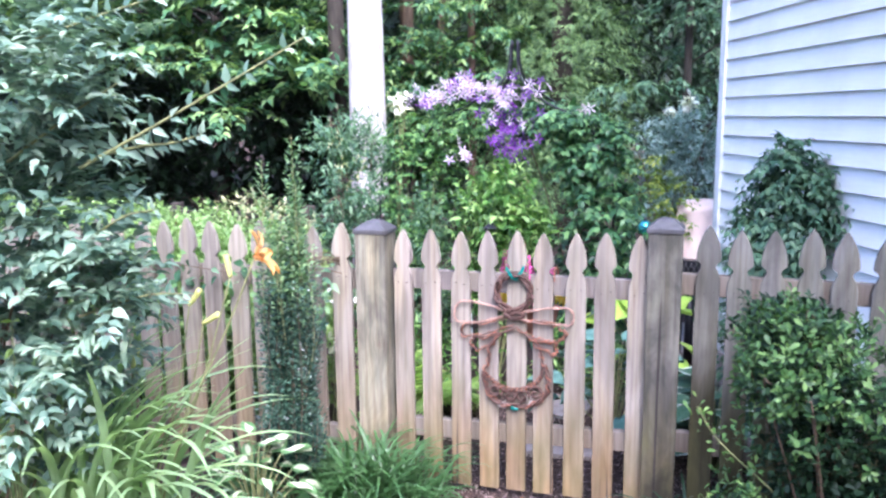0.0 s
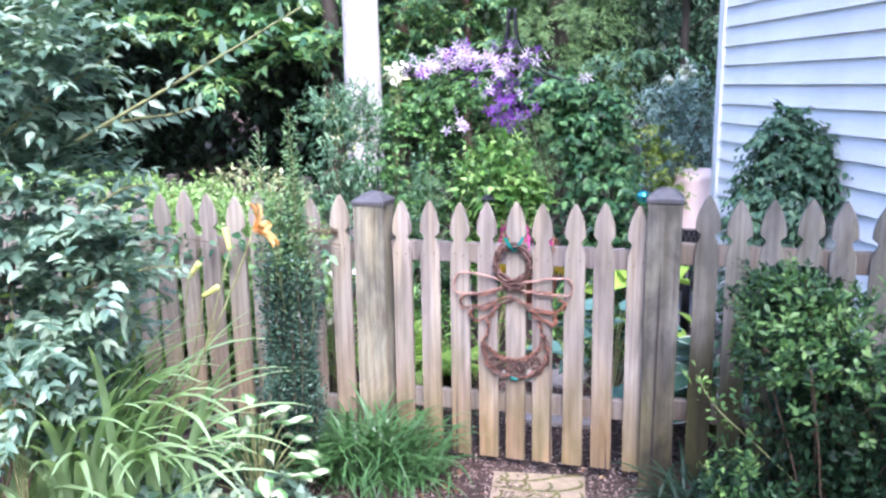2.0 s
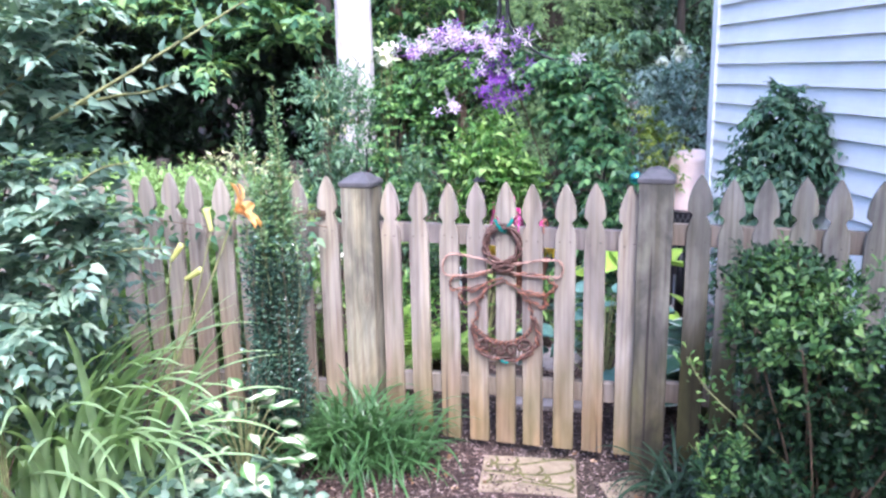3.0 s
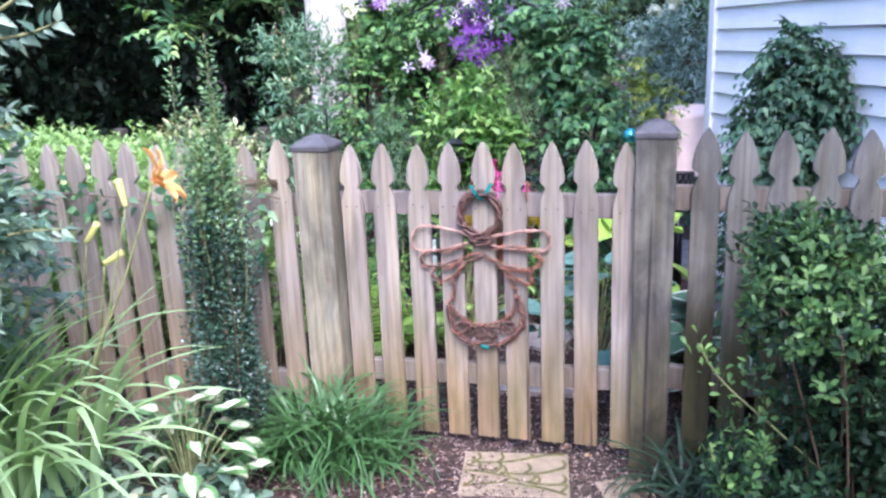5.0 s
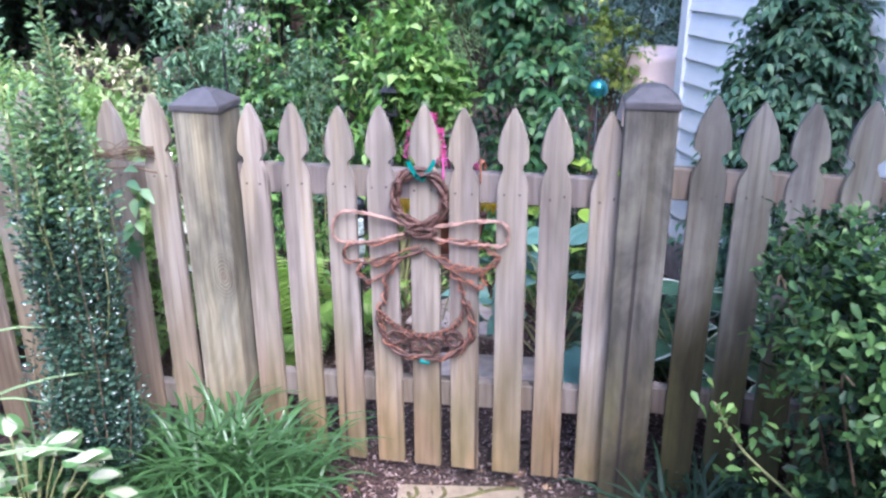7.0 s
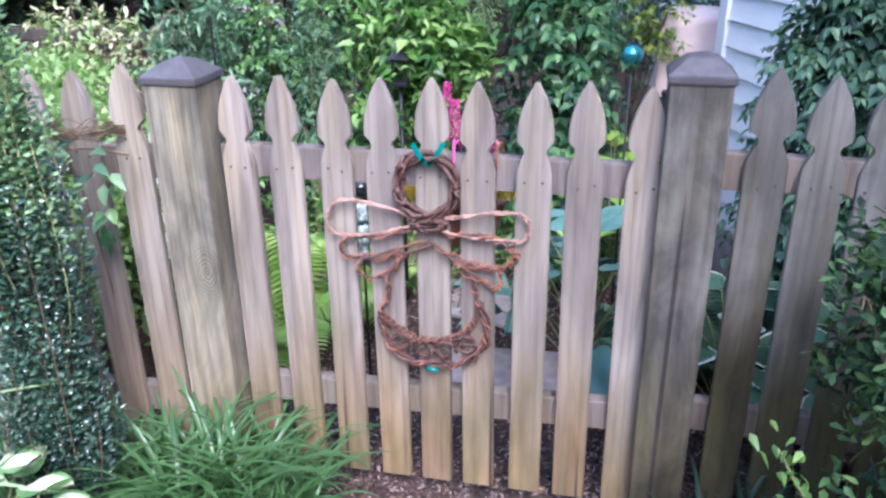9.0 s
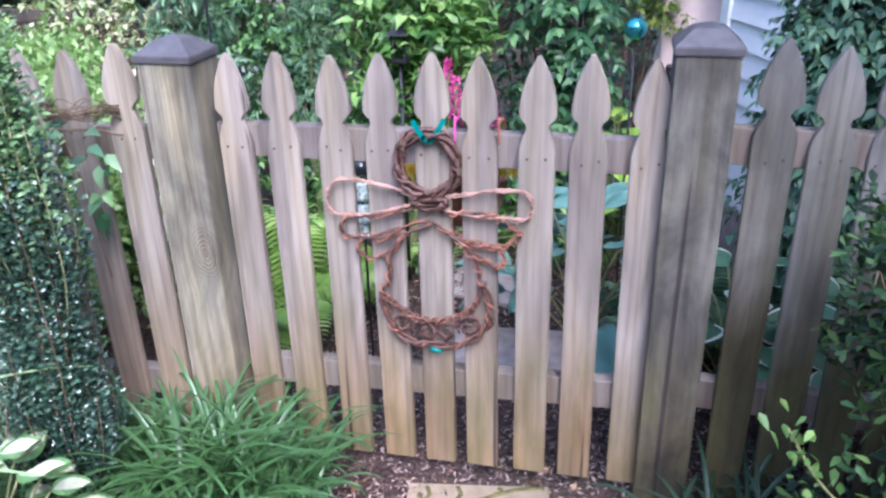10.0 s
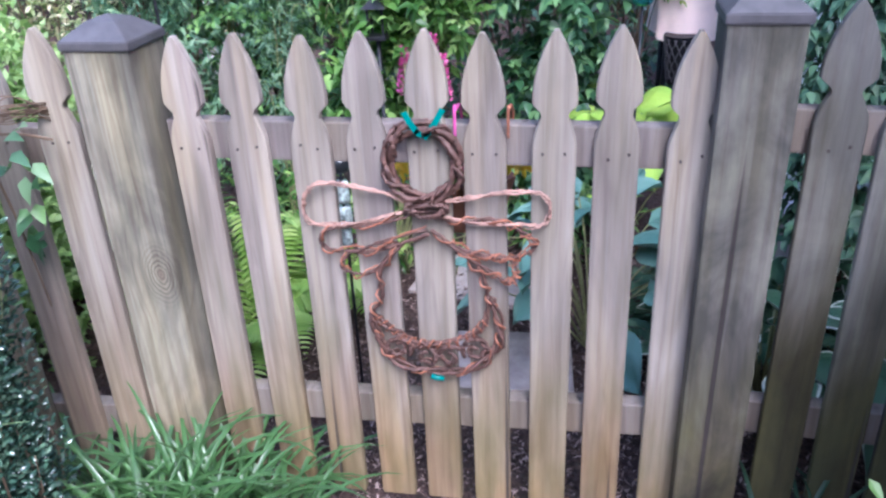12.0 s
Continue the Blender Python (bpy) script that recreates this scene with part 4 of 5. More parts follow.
def build_holly():
    """Upright shoots in a narrow column: dark glossy leaves low down, paler young ones on the tips."""
    root = np.array([-0.78, 2.7, 0.0])
    p = thing("holly", tuple(root), "slender columnar holly with small glossy dark leaves", "shrub")
    tops = [(0.03, 0.0, 1.478), (-0.095, 0.0, 1.388), (0.02, 0.01, 1.36), (0.045, -0.01, 1.3), (-0.075, 0.02, 1.25)]
    tops += [(rng.normal(0.01, 0.042), rng.normal(0, 0.04), rng.uniform(0.95, 1.22)) for _ in range(38)]
    tops += [(rng.normal(-0.01, 0.046), rng.normal(0, 0.045), rng.uniform(0.4, 0.95)) for _ in range(105)]
    P, W, U, S = [], [], [], []
    for i, (x, y, h) in enumerate(tops):
        z0 = 0.04 if i < 5 else max(h - rng.uniform(0.35, 0.7), 0.16)
        k = 1.0 if h < 0.95 else 0.75
        sway = rng.normal(0, 0.012, 2)
        x, y = (x, y) if i < 5 else (x * 0.8, y * 0.8)
        c = curve_points([(x * 0.5 * k, y * 0.5 * k, z0), (x * 1.15 + sway[0], y * 1.15 + sway[1], z0 + 0.45 * (h - z0)), (x * (1.12 if h < 1 else 1), y * (1.12 if h < 1 else 1), h)], 8)
        part("stem", tubes("stem", [(c, 0.0024, 0.001)], 5), TWIG_BROWN if h < 1 else TWIG, p)
        n = int((h - z0) * 370)
        t = np.sort(rng.uniform(0.06, 1.0, n))
        q = np.stack([np.interp(t, np.linspace(0, 1, len(c)), c[:, a]) for a in range(3)], -1)
        a = np.arange(n) * 2.4 + rng.uniform(0, 6)
        P.append(q + np.stack([np.cos(a), np.sin(a), 0 * a], -1) * rng.uniform(0.002, 0.022, n)[:, None])
        W.append(np.stack([np.cos(a), np.sin(a), rng.normal(0.5, 0.4, n)], -1))
        U.append(np.stack([-0.5 * np.cos(a), -0.5 * np.sin(a), np.ones(n)], -1) + rng.normal(size=(n, 3)) * 0.35)
        S.append(rng.normal(0.0185, 0.0035, n).clip(0.011, 0.027))
    P, W, U, S = np.vstack(P), np.vstack(W), np.vstack(U), np.concatenate(S)
    young = P[:, 2] + rng.normal(0, 0.12, len(P)) > 0.92
    part("foliage", smooth(leaves("holly_foliage", P[~young], W[~young], U[~young], S[~young], 0.6, LEAF_DOMED)), L_HOLLY, p)
    part("new_growth", smooth(leaves("holly_new_growth", P[young], W[young], U[young], S[young], 0.55, LEAF_DOMED)), L_HOLLY_NEW, p, "paler young leaves on shoot tips")


def tuft(at, label, n, length, mat, radius, rise=62):
    p = thing("liriope", at, label, "grass", "liriope clumps")
    kinds = []
    for k in range(16):
        V, F = blade(np.zeros(3), 0.0, radians(rng.normal(rise, 14)), length * rng.uniform(0.6, 1.15), 0.0108 * rng.uniform(0.7, 1.25), 2.0 * rng.uniform(0.6, 1.35), 10)
        kinds.append(smooth(mesh_of("liriope_blade", V, F)))
    for i in range(n):
        part("blade", kinds[i % 16], mat, p, m=pose(rng.normal(0, radius), rng.normal(0, radius), 0, rng.normal(0, 6), rng.normal(0, 6), rng.uniform(0, 360)))


def build_front():
    build_left_shrub()
    build_shrub_shoots()
    build_daylily()
    build_holly()
    hosta((-0.8, 2.42, 0.0), "hosta with white-centred green-edged leaves", HOSTA_WHITE, 30, 0.1, 0.062, 0.36, "front hostas", 0.14)
    plant("groundcover", (-0.8, 2.15, 0), "low leafy groundcover beneath daylily", "plant", [((-1.0, 2.15, 0.1), (0.4, 0.25, 0.16)), ((-0.72, 2.3, 0.08), (0.22, 0.2, 0.12))], 260, 7, 0.1, 0.05, L_SHRUB, TWIG, 0.7, 10, 0.003)
    tuft((-0.5, 2.82, 0.0), "dark green liriope grass clump at post foot", 270, 0.42, L_GRASS, 0.075, 60)
    tuft((-0.66, 2.86, 0.0), "dark green liriope grass clump at fence foot", 150, 0.4, L_GRASS, 0.06, 62)
    tuft((-0.36, 2.88, 0.0), "dark green liriope grass clump beside gate", 120, 0.3, L_GRASS, 0.05)
    tuft((-1.05, 2.75, 0.0), "liriope grass behind hosta", 120, 0.3, L_GRASS, 0.06)
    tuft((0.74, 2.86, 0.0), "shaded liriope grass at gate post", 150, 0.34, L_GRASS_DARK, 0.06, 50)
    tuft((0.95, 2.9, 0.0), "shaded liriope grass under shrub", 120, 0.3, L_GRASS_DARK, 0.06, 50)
    # Blob at x 1.48: added mostly out of view to shade the rest.
    crown = [((1.1, 2.5, 0.66), (0.27, 0.27, 0.29)), ((0.95, 2.48, 0.83), (0.16, 0.2, 0.15)), ((1.14, 2.5, 0.36), (0.36, 0.32, 0.34)), ((0.9, 2.45, 0.28), (0.15, 0.18, 0.2)), ((1.35, 2.5, 0.6), (0.28, 0.3, 0.28)), ((1.48, 2.0, 0.6), (0.3, 0.34, 0.48)), ((0.95, 2.76, 0.76), (0.15, 0.12, 0.2))]
    blobs = []
    for c, r in crown:
        for k in range(34):
            d = unit(rng.normal(size=3))
            q = np.array(c) + d * np.array(r) * rng.uniform(0.7, 1.04)
            if q[2] > 0.08:
                blobs.append((tuple(q), (0.07, 0.07, 0.05)))
    blobs += [((1.1, 2.52, 0.55), (0.2, 0.2, 0.25)), ((1.15, 2.55, 0.25), (0.3, 0.25, 0.2))] * 12
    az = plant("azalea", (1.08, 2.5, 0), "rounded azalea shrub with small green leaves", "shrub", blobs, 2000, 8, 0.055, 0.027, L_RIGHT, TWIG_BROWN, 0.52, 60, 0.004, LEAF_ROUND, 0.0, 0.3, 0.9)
    tips, dirs = [], []
    # No pale tips on the added shading blob.
    for c, r in crown[:5] + crown[6:]:
        d = unit(rng.normal(size=(230, 3)) + [-0.15, -0.2, 0.35])
        tips.append(np.array(c) + d * np.array(r) * rng.normal(1.0, 0.11, (230, 1)))
        dirs.append(unit(d + rng.normal(size=(230, 3)) * 0.35 + [0, 0, 0.55]))
    tips, dirs = np.vstack(tips) - [1.08, 2.5, 0], np.vstack(dirs)
    # Pale whorls kept to the top and left edge, mimicking light from above.
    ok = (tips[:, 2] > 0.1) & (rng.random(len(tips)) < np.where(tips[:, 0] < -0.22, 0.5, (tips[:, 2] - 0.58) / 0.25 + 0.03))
    tips, dirs = tips[ok], dirs[ok]
    e1 = unit(np.cross(dirs, rng.normal(size=dirs.shape)))
    e2 = np.cross(dirs, e1)
    pos, way, up = [], [], []
    for j in range(7):
        a = 2.4 * j
        rad = math.cos(a) * e1 + math.sin(a) * e2
        pos.append(tips - dirs * 0.006 * j + rng.normal(size=tips.shape) * 0.003)
        way.append(rad + dirs * (1.0 - 0.12 * j) + rng.normal(size=tips.shape) * 0.15)
        up.append(dirs + rng.normal(size=tips.shape) * 0.2)
    part("new_growth", leaves("azalea_tips", np.vstack(pos), np.vstack(way), np.vstack(up), 0.026 * rng.normal(1, 0.2, 7 * len(tips)).clip(0.5, 1.5), 0.5, LEAF_ROUND), L_SHOOT, az, "paler leaf whorls at shoot tips, on the lit top and left")
    for ctrl in ([(1.05, 2.5, 0.3), (0.88, 2.48, 0.46), (0.75, 2.47, 0.58), (0.685, 2.47, 0.68)], [(1.05, 2.5, 0.1), (0.9, 2.45, 0.25), (0.78, 2.42, 0.33), (0.72, 2.42, 0.42)]):
        c = curve_points(ctrl, 6)
        s = thing("azalea_shoot", ctrl[0], "leafy azalea shoot reaching over mulch", "branch")
        c = c - np.array(ctrl[0])
        part("stem", tubes("stem", [(c, 0.004, 0.002)]), TWIG, s)
        k = rng.integers(6, len(c), 46)
        part("foliage", leaves("shoot_leaves", c[k] + rng.normal(0, 0.02, (46, 3)), unit(rng.normal(size=(46, 3)) + [0, 0, 0.5]), np.tile([0, 0, 1.0], (46, 1)) + rng.normal(size=(46, 3)) * 0.4, 0.028 * rng.uniform(0.7, 1.2, 46), 0.52, LEAF_ROUND), L_FRESH, s)
    v = thing("climbing_vine", (-0.75, 2.99, 0.9), "leafy green vine twining along fence rail", "vine")
    n = 130
    x = -rng.uniform(0, 1, n) ** 0.8 * 1.5
    pos = np.stack([x, rng.normal(-0.02, 0.02, n) + 0.05 * x, rng.normal(0.0, 0.05, n)], -1)
    extra = np.stack([rng.normal(-0.04, 0.02, 12), rng.normal(-0.03, 0.012, 12), rng.uniform(-0.2, 0.02, 12)], -1)
    pos = np.vstack([pos, extra])
    n = len(pos)
    part("foliage", leaves("fence_vine_leaves", pos, unit(rng.normal(size=(n, 3)) + [0, -0.3, -0.3]), np.tile([0, -0.8, 0.6], (n, 1)) + rng.normal(size=(n, 3)) * 0.3, 0.048 * rng.uniform(0.6, 1.2, n), 0.62, LEAF_OVATE), L_VINE_DARK, v)
    coil = []
    for k in range(16):
        h = 0.07 + rng.normal(0, 0.013, 5)
        coil.append((curve_points([(0.03, 0.03, h[0]), (0.0 + rng.normal(0, 0.01), -0.031, h[1]), (-0.06 + rng.normal(0, 0.02), -0.036 - 0.006 * rng.random(), h[2]), (-0.12, -0.031, h[3]), (-0.15, 0.03, h[4])], 8), 0.0014, 0.001))
    part("dry_coil", tubes("dry_coil", coil), TWIG_BROWN, v, "dry brown vine wound round pickets")
    lp = np.array([[-0.02, -0.04, 0.03], [-0.015, -0.045, 0.0], [0.02, -0.04, -0.02], [0.0, -0.045, -0.045], [-0.03, -0.04, -0.03], [-0.08, -0.04, 0.02], [0.01, -0.04, 0.045]])
    part("large_leaves", leaves("vine_large_leaves", lp, unit(np.array([[0.6, -0.3, 0.1], [0.8, -0.4, -0.2], [0.7, -0.3, -0.5], [0.1, -0.4, -0.9], [-0.6, -0.4, -0.3], [-0.9, -0.3, 0.0], [0.5, -0.4, 0.3]])), np.tile([0, -0.5, 0.8], (7, 1)), np.full(7, 0.058), 0.5, LEAF_OVATE), L_WALL, v)
    part("stem", tubes("fence_vine_stem", [(curve_points([(0.06, -0.02, 0.02), (-0.05, -0.025, 0.03), (-0.4, -0.03, 0.0), (-0.8, -0.06, 0.03), (-1.4, -0.09, -0.02)], 8), 0.003, 0.002), (curve_points([(-0.1, -0.02, 0.02), (-0.06, -0.03, -0.15), (-0.05, -0.02, -0.35)], 8), 0.0028, 0.002)]), TWIG_BROWN, v)


build_front()


# ---- mulch chips and leaf litter ----
def chips(name, label, n, box, size, mat, flat=0.35, width=0.35):
    x0, x1, y0, y1 = box
    x, y = rng.uniform(x0, x1, n), rng.uniform(y0, y1, n)
    pos = np.stack([x, y, ground_height(x, y) * np.exp(-((x / 7) ** 4 + ((y - 2) / 7) ** 4)) + rng.uniform(0.002, 0.014, n)], -1)
    a = rng.uniform(0, 2 * math.pi, n)
    way = np.stack([np.cos(a), np.sin(a), rng.normal(0, 0.25, n)], -1)
    me = leaves(name, pos, way, np.tile([0, 0, 1.0], (n, 1)) + rng.normal(size=(n, 3)) * flat, size * rng.uniform(0.4, 1.5, n), width, False)
    me.materials.append(mat)
    tagged(new(name, me), label, "mulch", kind="stuff")


chips("bark_chips", "scattered brown shredded bark chips", 42000, (-1.0, 1.2, 2.2, 4.4), 0.018, SOIL_CHIP)
chips("leaf_litter", "dry brown fallen leaves on mulch", 130, (-0.9, 1.1, 2.45, 3.2), 0.034, DEAD_LEAF, 0.5, 0.6)


# ---- garden behind the gate ----
def flower_mesh(name, petals=6, size=0.05, cup=0.25, width=0.42):
    a = np.arange(petals) * 2 * math.pi / petals
    way = np.stack([np.cos(a), np.sin(a), np.full(petals, cup)], -1)
    return leaves(name, way * size * 0.06, way, np.tile([0, 0, 1.0], (petals, 1)), size, width)


def build_arch():
    p = thing("garden_arch", (-0.37, 4.75, 0.0), "black metal ogee garden arch covered in vines", "arch")
    for y in (-0.17, 0.17):
        for s in (-1, 1):
            c = curve_points([(s * 0.6, y, 0), (s * 0.6, y, 0.8), (s * 0.59, y, 1.2), (s * 0.45, y, 1.48), (s * 0.2, y, 1.62), (s * 0.045, y * 0.3, 1.76), (s * 0.016, y * 0.1, 1.97)], 8)
            part("frame_rod", tubes("frame_rod", [(c, 0.0065, 0.0065)], 8), IRON, p)
    for s in (-1, 1):
        for z in np.arange(0.2, 1.3, 0.22):
            part("rung", tubes("rung", [([(s * 0.6, -0.17, z), (s * 0.6, 0.17, z)], 0.006, 0.006)], 6), IRON, p)
    vine_l = [((-0.93, 4.65, 0.5), (0.22, 0.25, 0.55)), ((-0.92, 4.62, 1.05), (0.23, 0.25, 0.4)), ((-0.85, 4.65, 1.42), (0.24, 0.22, 0.17)), ((-0.52, 4.66, 1.53), (0.3, 0.2, 0.1))]
    spray_plant("clematis_vine", (-0.98, 4.7, 0), "green clematis vine with purple star flowers over arch", "vine", vine_l, 640, 5, 0.16, 0.045, L_VINE, TWIG_BROWN, 0.6, 12, 0.006, LEAF_OVATE, 0.3, 0.55, 0.15, 0.5, 0.4)
    vine_r = [((0.17, 4.6, 0.4), (0.2, 0.28, 0.45)), ((0.18, 4.6, 0.95), (0.18, 0.25, 0.42)), ((0.12, 4.65, 1.36), (0.21, 0.22, 0.19)), ((-0.12, 4.68, 1.53), (0.25, 0.2, 0.09))]
    spray_plant("arch_vine", (0.1, 4.7, 0), "broad-leaved dark green vine climbing arch", "vine", vine_r, 520, 5, 0.2, 0.062, L_VINE_DARK, TWIG_BROWN, 0.6, 10, 0.006, LEAF_OVATE, 0.35, 0.6, 0.1, 0.5, 0.45)
    f = thing("clematis_flowers", (-0.6, 4.6, 1.5), "mass of purple and lilac clematis star flowers", "flower")
    star = {}
    for key, mat in (("p", P_PURPLE), ("l", P_LILAC)):
        star[key] = flower_mesh("clematis_flower", 5, 0.036, 0.2, 0.26)
        star[key].materials.append(mat)
    for i in range(230):
        if i < 105:
            u = rng.random()
            x, z, k = -0.86 + 0.5 * u + rng.normal(0, 0.03), 1.615 + 0.09 * math.sin(3.0 * u) + rng.normal(0, 0.028), "l" if rng.random() < 0.8 else "p"
        elif i < 214:
            u = rng.random()
            x, z, k = rng.normal(-0.34 + 0.02 * u, 0.1 - 0.04 * u), 1.75 - 0.42 * u + rng.normal(0, 0.025), "p" if rng.random() < 0.5 + 0.5 * u else "l"
        else:
            x, z, k = (rng.normal(-0.58, 0.03), rng.normal(1.33, 0.03), "l") if i < 225 else (rng.normal(0.1, 0.05), 1.57, "l")
        y = 4.47 + rng.normal(0, 0.08) - 0.12 * (z < 1.5)
        part("bloom", star[k], None, f, m=pose(x + 0.6, y - 4.6, z - 1.5, rng.normal(60, 35), rng.normal(0, 40), rng.uniform(0, 90)))


def build_behind():
    build_arch()
    plant("laurel_bush", (-0.34, 4.2, 0), "bright green glossy-leaved bush before arch", "shrub", [((-0.33, 4.18, 1.07), (0.22, 0.18, 0.24)), ((-0.38, 4.2, 0.7), (0.2, 0.18, 0.25)), ((-0.22, 4.18, 0.92), (0.18, 0.18, 0.18))], 430, 8, 0.13, 0.05, L_BUSH, TWIG, 0.44, 14, 0.006, LEAF_OVATE, 0.2)
    plant("feathery_shrub", (-1.4, 4.7, 0), "feathery blue-green shrub with pale blossoms", "shrub", [((-1.32, 4.7, 1.15), (0.3, 0.3, 0.4)), ((-1.3, 4.65, 0.7), (0.38, 0.35, 0.4)), ((-1.42, 4.7, 1.38), (0.22, 0.2, 0.18))], 560, 13, 0.2, 0.045, L_ROSE, TWIG_BROWN, 0.3, 14, 0.006, True, 0.3)
    plant("cream_blossom", (-1.25, 4.55, 0.9), "cream blossom clusters among leaves", "flower", [((-1.3, 4.48, 1.22), (0.1, 0.06, 0.12)), ((-1.08, 4.6, 1.62), (0.08, 0.06, 0.06)), ((-1.42, 4.5, 1.4), (0.06, 0.05, 0.06))], 26, 9, 0.05, 0.02, L_CREAM, stems=0)
    plant("white_rose", (-1.0, 4.5, 0.8), "white rose blooms beside clematis", "flower", [((-0.98, 4.48, 1.62), (0.07, 0.05, 0.05))], 13, 7, 0.05, 0.036, P_WHITE, TWIG, 0.7, 5, 0.003)
    plant("pale_fernery", (-0.78, 4.35, 0), "pale green feathery plant between vines", "plant", [((-0.78, 4.35, 0.75), (0.12, 0.12, 0.42))], 170, 12, 0.15, 0.03, L_ROSE, TWIG, 0.25, 8, 0.003)
    hedge = [((-1.2 - 0.25 * i, 3.55 + 0.24 * j, 0.5), (0.25, 0.24, 0.47)) for i in range(12) for j in range(6) if 0.24 * j < 0.2 + 0.14 * i]
    plant("hedge", (-3.0, 4.4, 0), "clipped bright green hedge behind picket fence", "hedge", hedge, 17000, 8, 0.07, 0.035, L_HEDGE, TWIG_BROWN, 0.6, 30, 0.006, False, 0.0, 0.8, 0.9)
    plant("variegated_shrub", (-2.35, 5.3, 0), "cream and green variegated shrub behind hedge", "shrub", [((-2.5, 5.3, 0.76), (0.34, 0.25, 0.26)), ((-2.15, 5.3, 0.7), (0.2, 0.2, 0.2)), ((-1.5, 5.2, 0.72), (0.16, 0.2, 0.18))], 210, 9, 0.1, 0.045, L_CREAM, TWIG_BROWN, 0.5, 18, 0.006)
    spray_plant("hydrangea", (0.98, 3.82, 0), "dark green leafy shrub against white siding", "shrub", [((1.01, 3.8, 0.6), (0.22, 0.2, 0.52)), ((1.03, 3.8, 1.05), (0.18, 0.16, 0.27)), ((1.03, 3.82, 1.33), (0.1, 0.1, 0.14)), ((1.16, 3.72, 1.16), (0.1, 0.1, 0.15)), ((0.92, 3.78, 0.9), (0.12, 0.14, 0.25)), ((1.06, 3.8, 1.24), (0.17, 0.14, 0.16))], 760, 5, 0.14, 0.05, L_WALL, TWIG_BROWN, 0.52, 16, 0.005, LEAF_OVATE, 0.5, 0.45, 0.25, 0.6)
    plant("silver_shrub", (0.5, 6.6, 0), "blue-green shrub with white flowers", "shrub", [((0.55, 6.6, 1.3), (0.35, 0.35, 0.3)), ((0.65, 6.6, 0.85), (0.35, 0.3, 0.4))], 420, 10, 0.2, 0.055, L_BLUE, TWIG_BROWN, 0.36, 12, 0.008)
    plant("white_blossom", (0.3, 6.3, 1.4), "white flowers on silver shrub", "flower", [((0.6, 6.25, 1.62), (0.04, 0.04, 0.03)), ((0.47, 6.25, 1.58), (0.03, 0.03, 0.02))], 12, 9, 0.06, 0.05, P_WHITE, stems=0)
    spray_plant("golden_shrub", (0.42, 5.2, 0), "golden yellow-green shrub in shade", "shrub", [((0.42, 5.2, 1.2), (0.14, 0.15, 0.1)), ((0.5, 5.2, 1.0), (0.14, 0.15, 0.22))], 60, 6, 0.17, 0.045, L_YELLOW, TWIG_BROWN, 0.5, 8, 0.005, LEAF_OVATE, 0.4)
    plant("understory", (0.0, 5.6, 0), "dark green garden undergrowth beyond arch", "shrub", [((-0.4, 5.4, 0.4), (0.6, 0.3, 0.45)), ((0.35, 5.9, 0.35), (0.5, 0.3, 0.4)), ((-1.3, 5.5, 0.4), (0.5, 0.3, 0.4)), ((-1.1, 5.6, 0.8), (0.3, 0.2, 0.3))], 460, 9, 0.2, 0.065, L_WALL, TWIG_BROWN, 0.5, 10, 0.006, False)
    low = [((-0.75, 4.05, 0.2), (0.3, 0.25, 0.25)), ((-0.25, 4.3, 0.25), (0.3, 0.2, 0.3)), ((0.2, 4.35, 0.25), (0.3, 0.2, 0.3)), ((-1.15, 3.9, 0.2), (0.35, 0.3, 0.3))]
    plant("border_planting", (-0.4, 4.2, 0), "mixed low green border plants", "plant", low, 300, 9, 0.15, 0.045, L_BUSH, TWIG, 0.35, 12, 0.004)
    hosta((0.33, 3.75, 0), "blue-green hosta with large ribbed leaves", HOSTA_BLUE, 26, 0.17, 0.12, 0.46, "back hostas", 0.2)
    hosta((0.78, 3.55, 0), "white-edged green hosta behind fence", HOSTA_EDGED, 22, 0.17, 0.11, 0.36, "back hostas", 0.18)
    hosta((1.05, 3.45, 0), "white-edged green hosta near house", HOSTA_EDGED, 16, 0.17, 0.11, 0.34, "back hostas", 0.16)
    hosta((0.42, 4.4, 0), "lime-green hosta in garden bed", HOSTA_LIME, 20, 0.19, 0.15, 0.58, "back hostas", 0.18)
    fern((-0.72, 3.68, 0), "bright lime-green fern behind gate", 13, 0.5, L_LIME)
    fern((-0.52, 3.95, 0), "lime-green fern behind gate", 8, 0.36, L_LIME)
    fern((0.62, 3.7, 0), "dark green fern behind gate post", 12, 0.42, L_WALL)
    fern((0.95, 3.75, 0), "dark green fern beside house", 10, 0.5, L_WALL)
    # White flowers added in place of an unidentified white object here.
    plant("white_flowers_standin", (-0.93, 3.42, 0), "white flowers standing in for an unidentified white object", "flower", [((-0.93, 3.42, 0.64), (0.07, 0.06, 0.22))], 18, 6, 0.06, 0.034, P_WHITE, TWIG, 0.8, 8, 0.003)
    h = thing("plant_hook", (-0.73, 3.5, 0), "thin black metal garden hook pole", "hook")
    part("pole", tubes("pole", [(curve_points([(0, 0, 0), (0, 0, 0.6), (0, 0, 1.12), (0.0, 0, 1.18)], 5), 0.004, 0.004)], 8), IRON, h)
    r = thing("rail_fence", (-2.2, 5.6, 0), "low dark weathered rail fence beyond hedge", "fence")
    part("rail", box_bm(2.6, 0.05, 0.07, (0, 0, 0.77), 0.006), BARK_DARK, r)
    for x in (-1.2, 0.0, 1.2):
        part("post", box_bm(0.08, 0.08, 0.86, (x, 0.066, 0.43), 0.006), BARK_DARK, r)
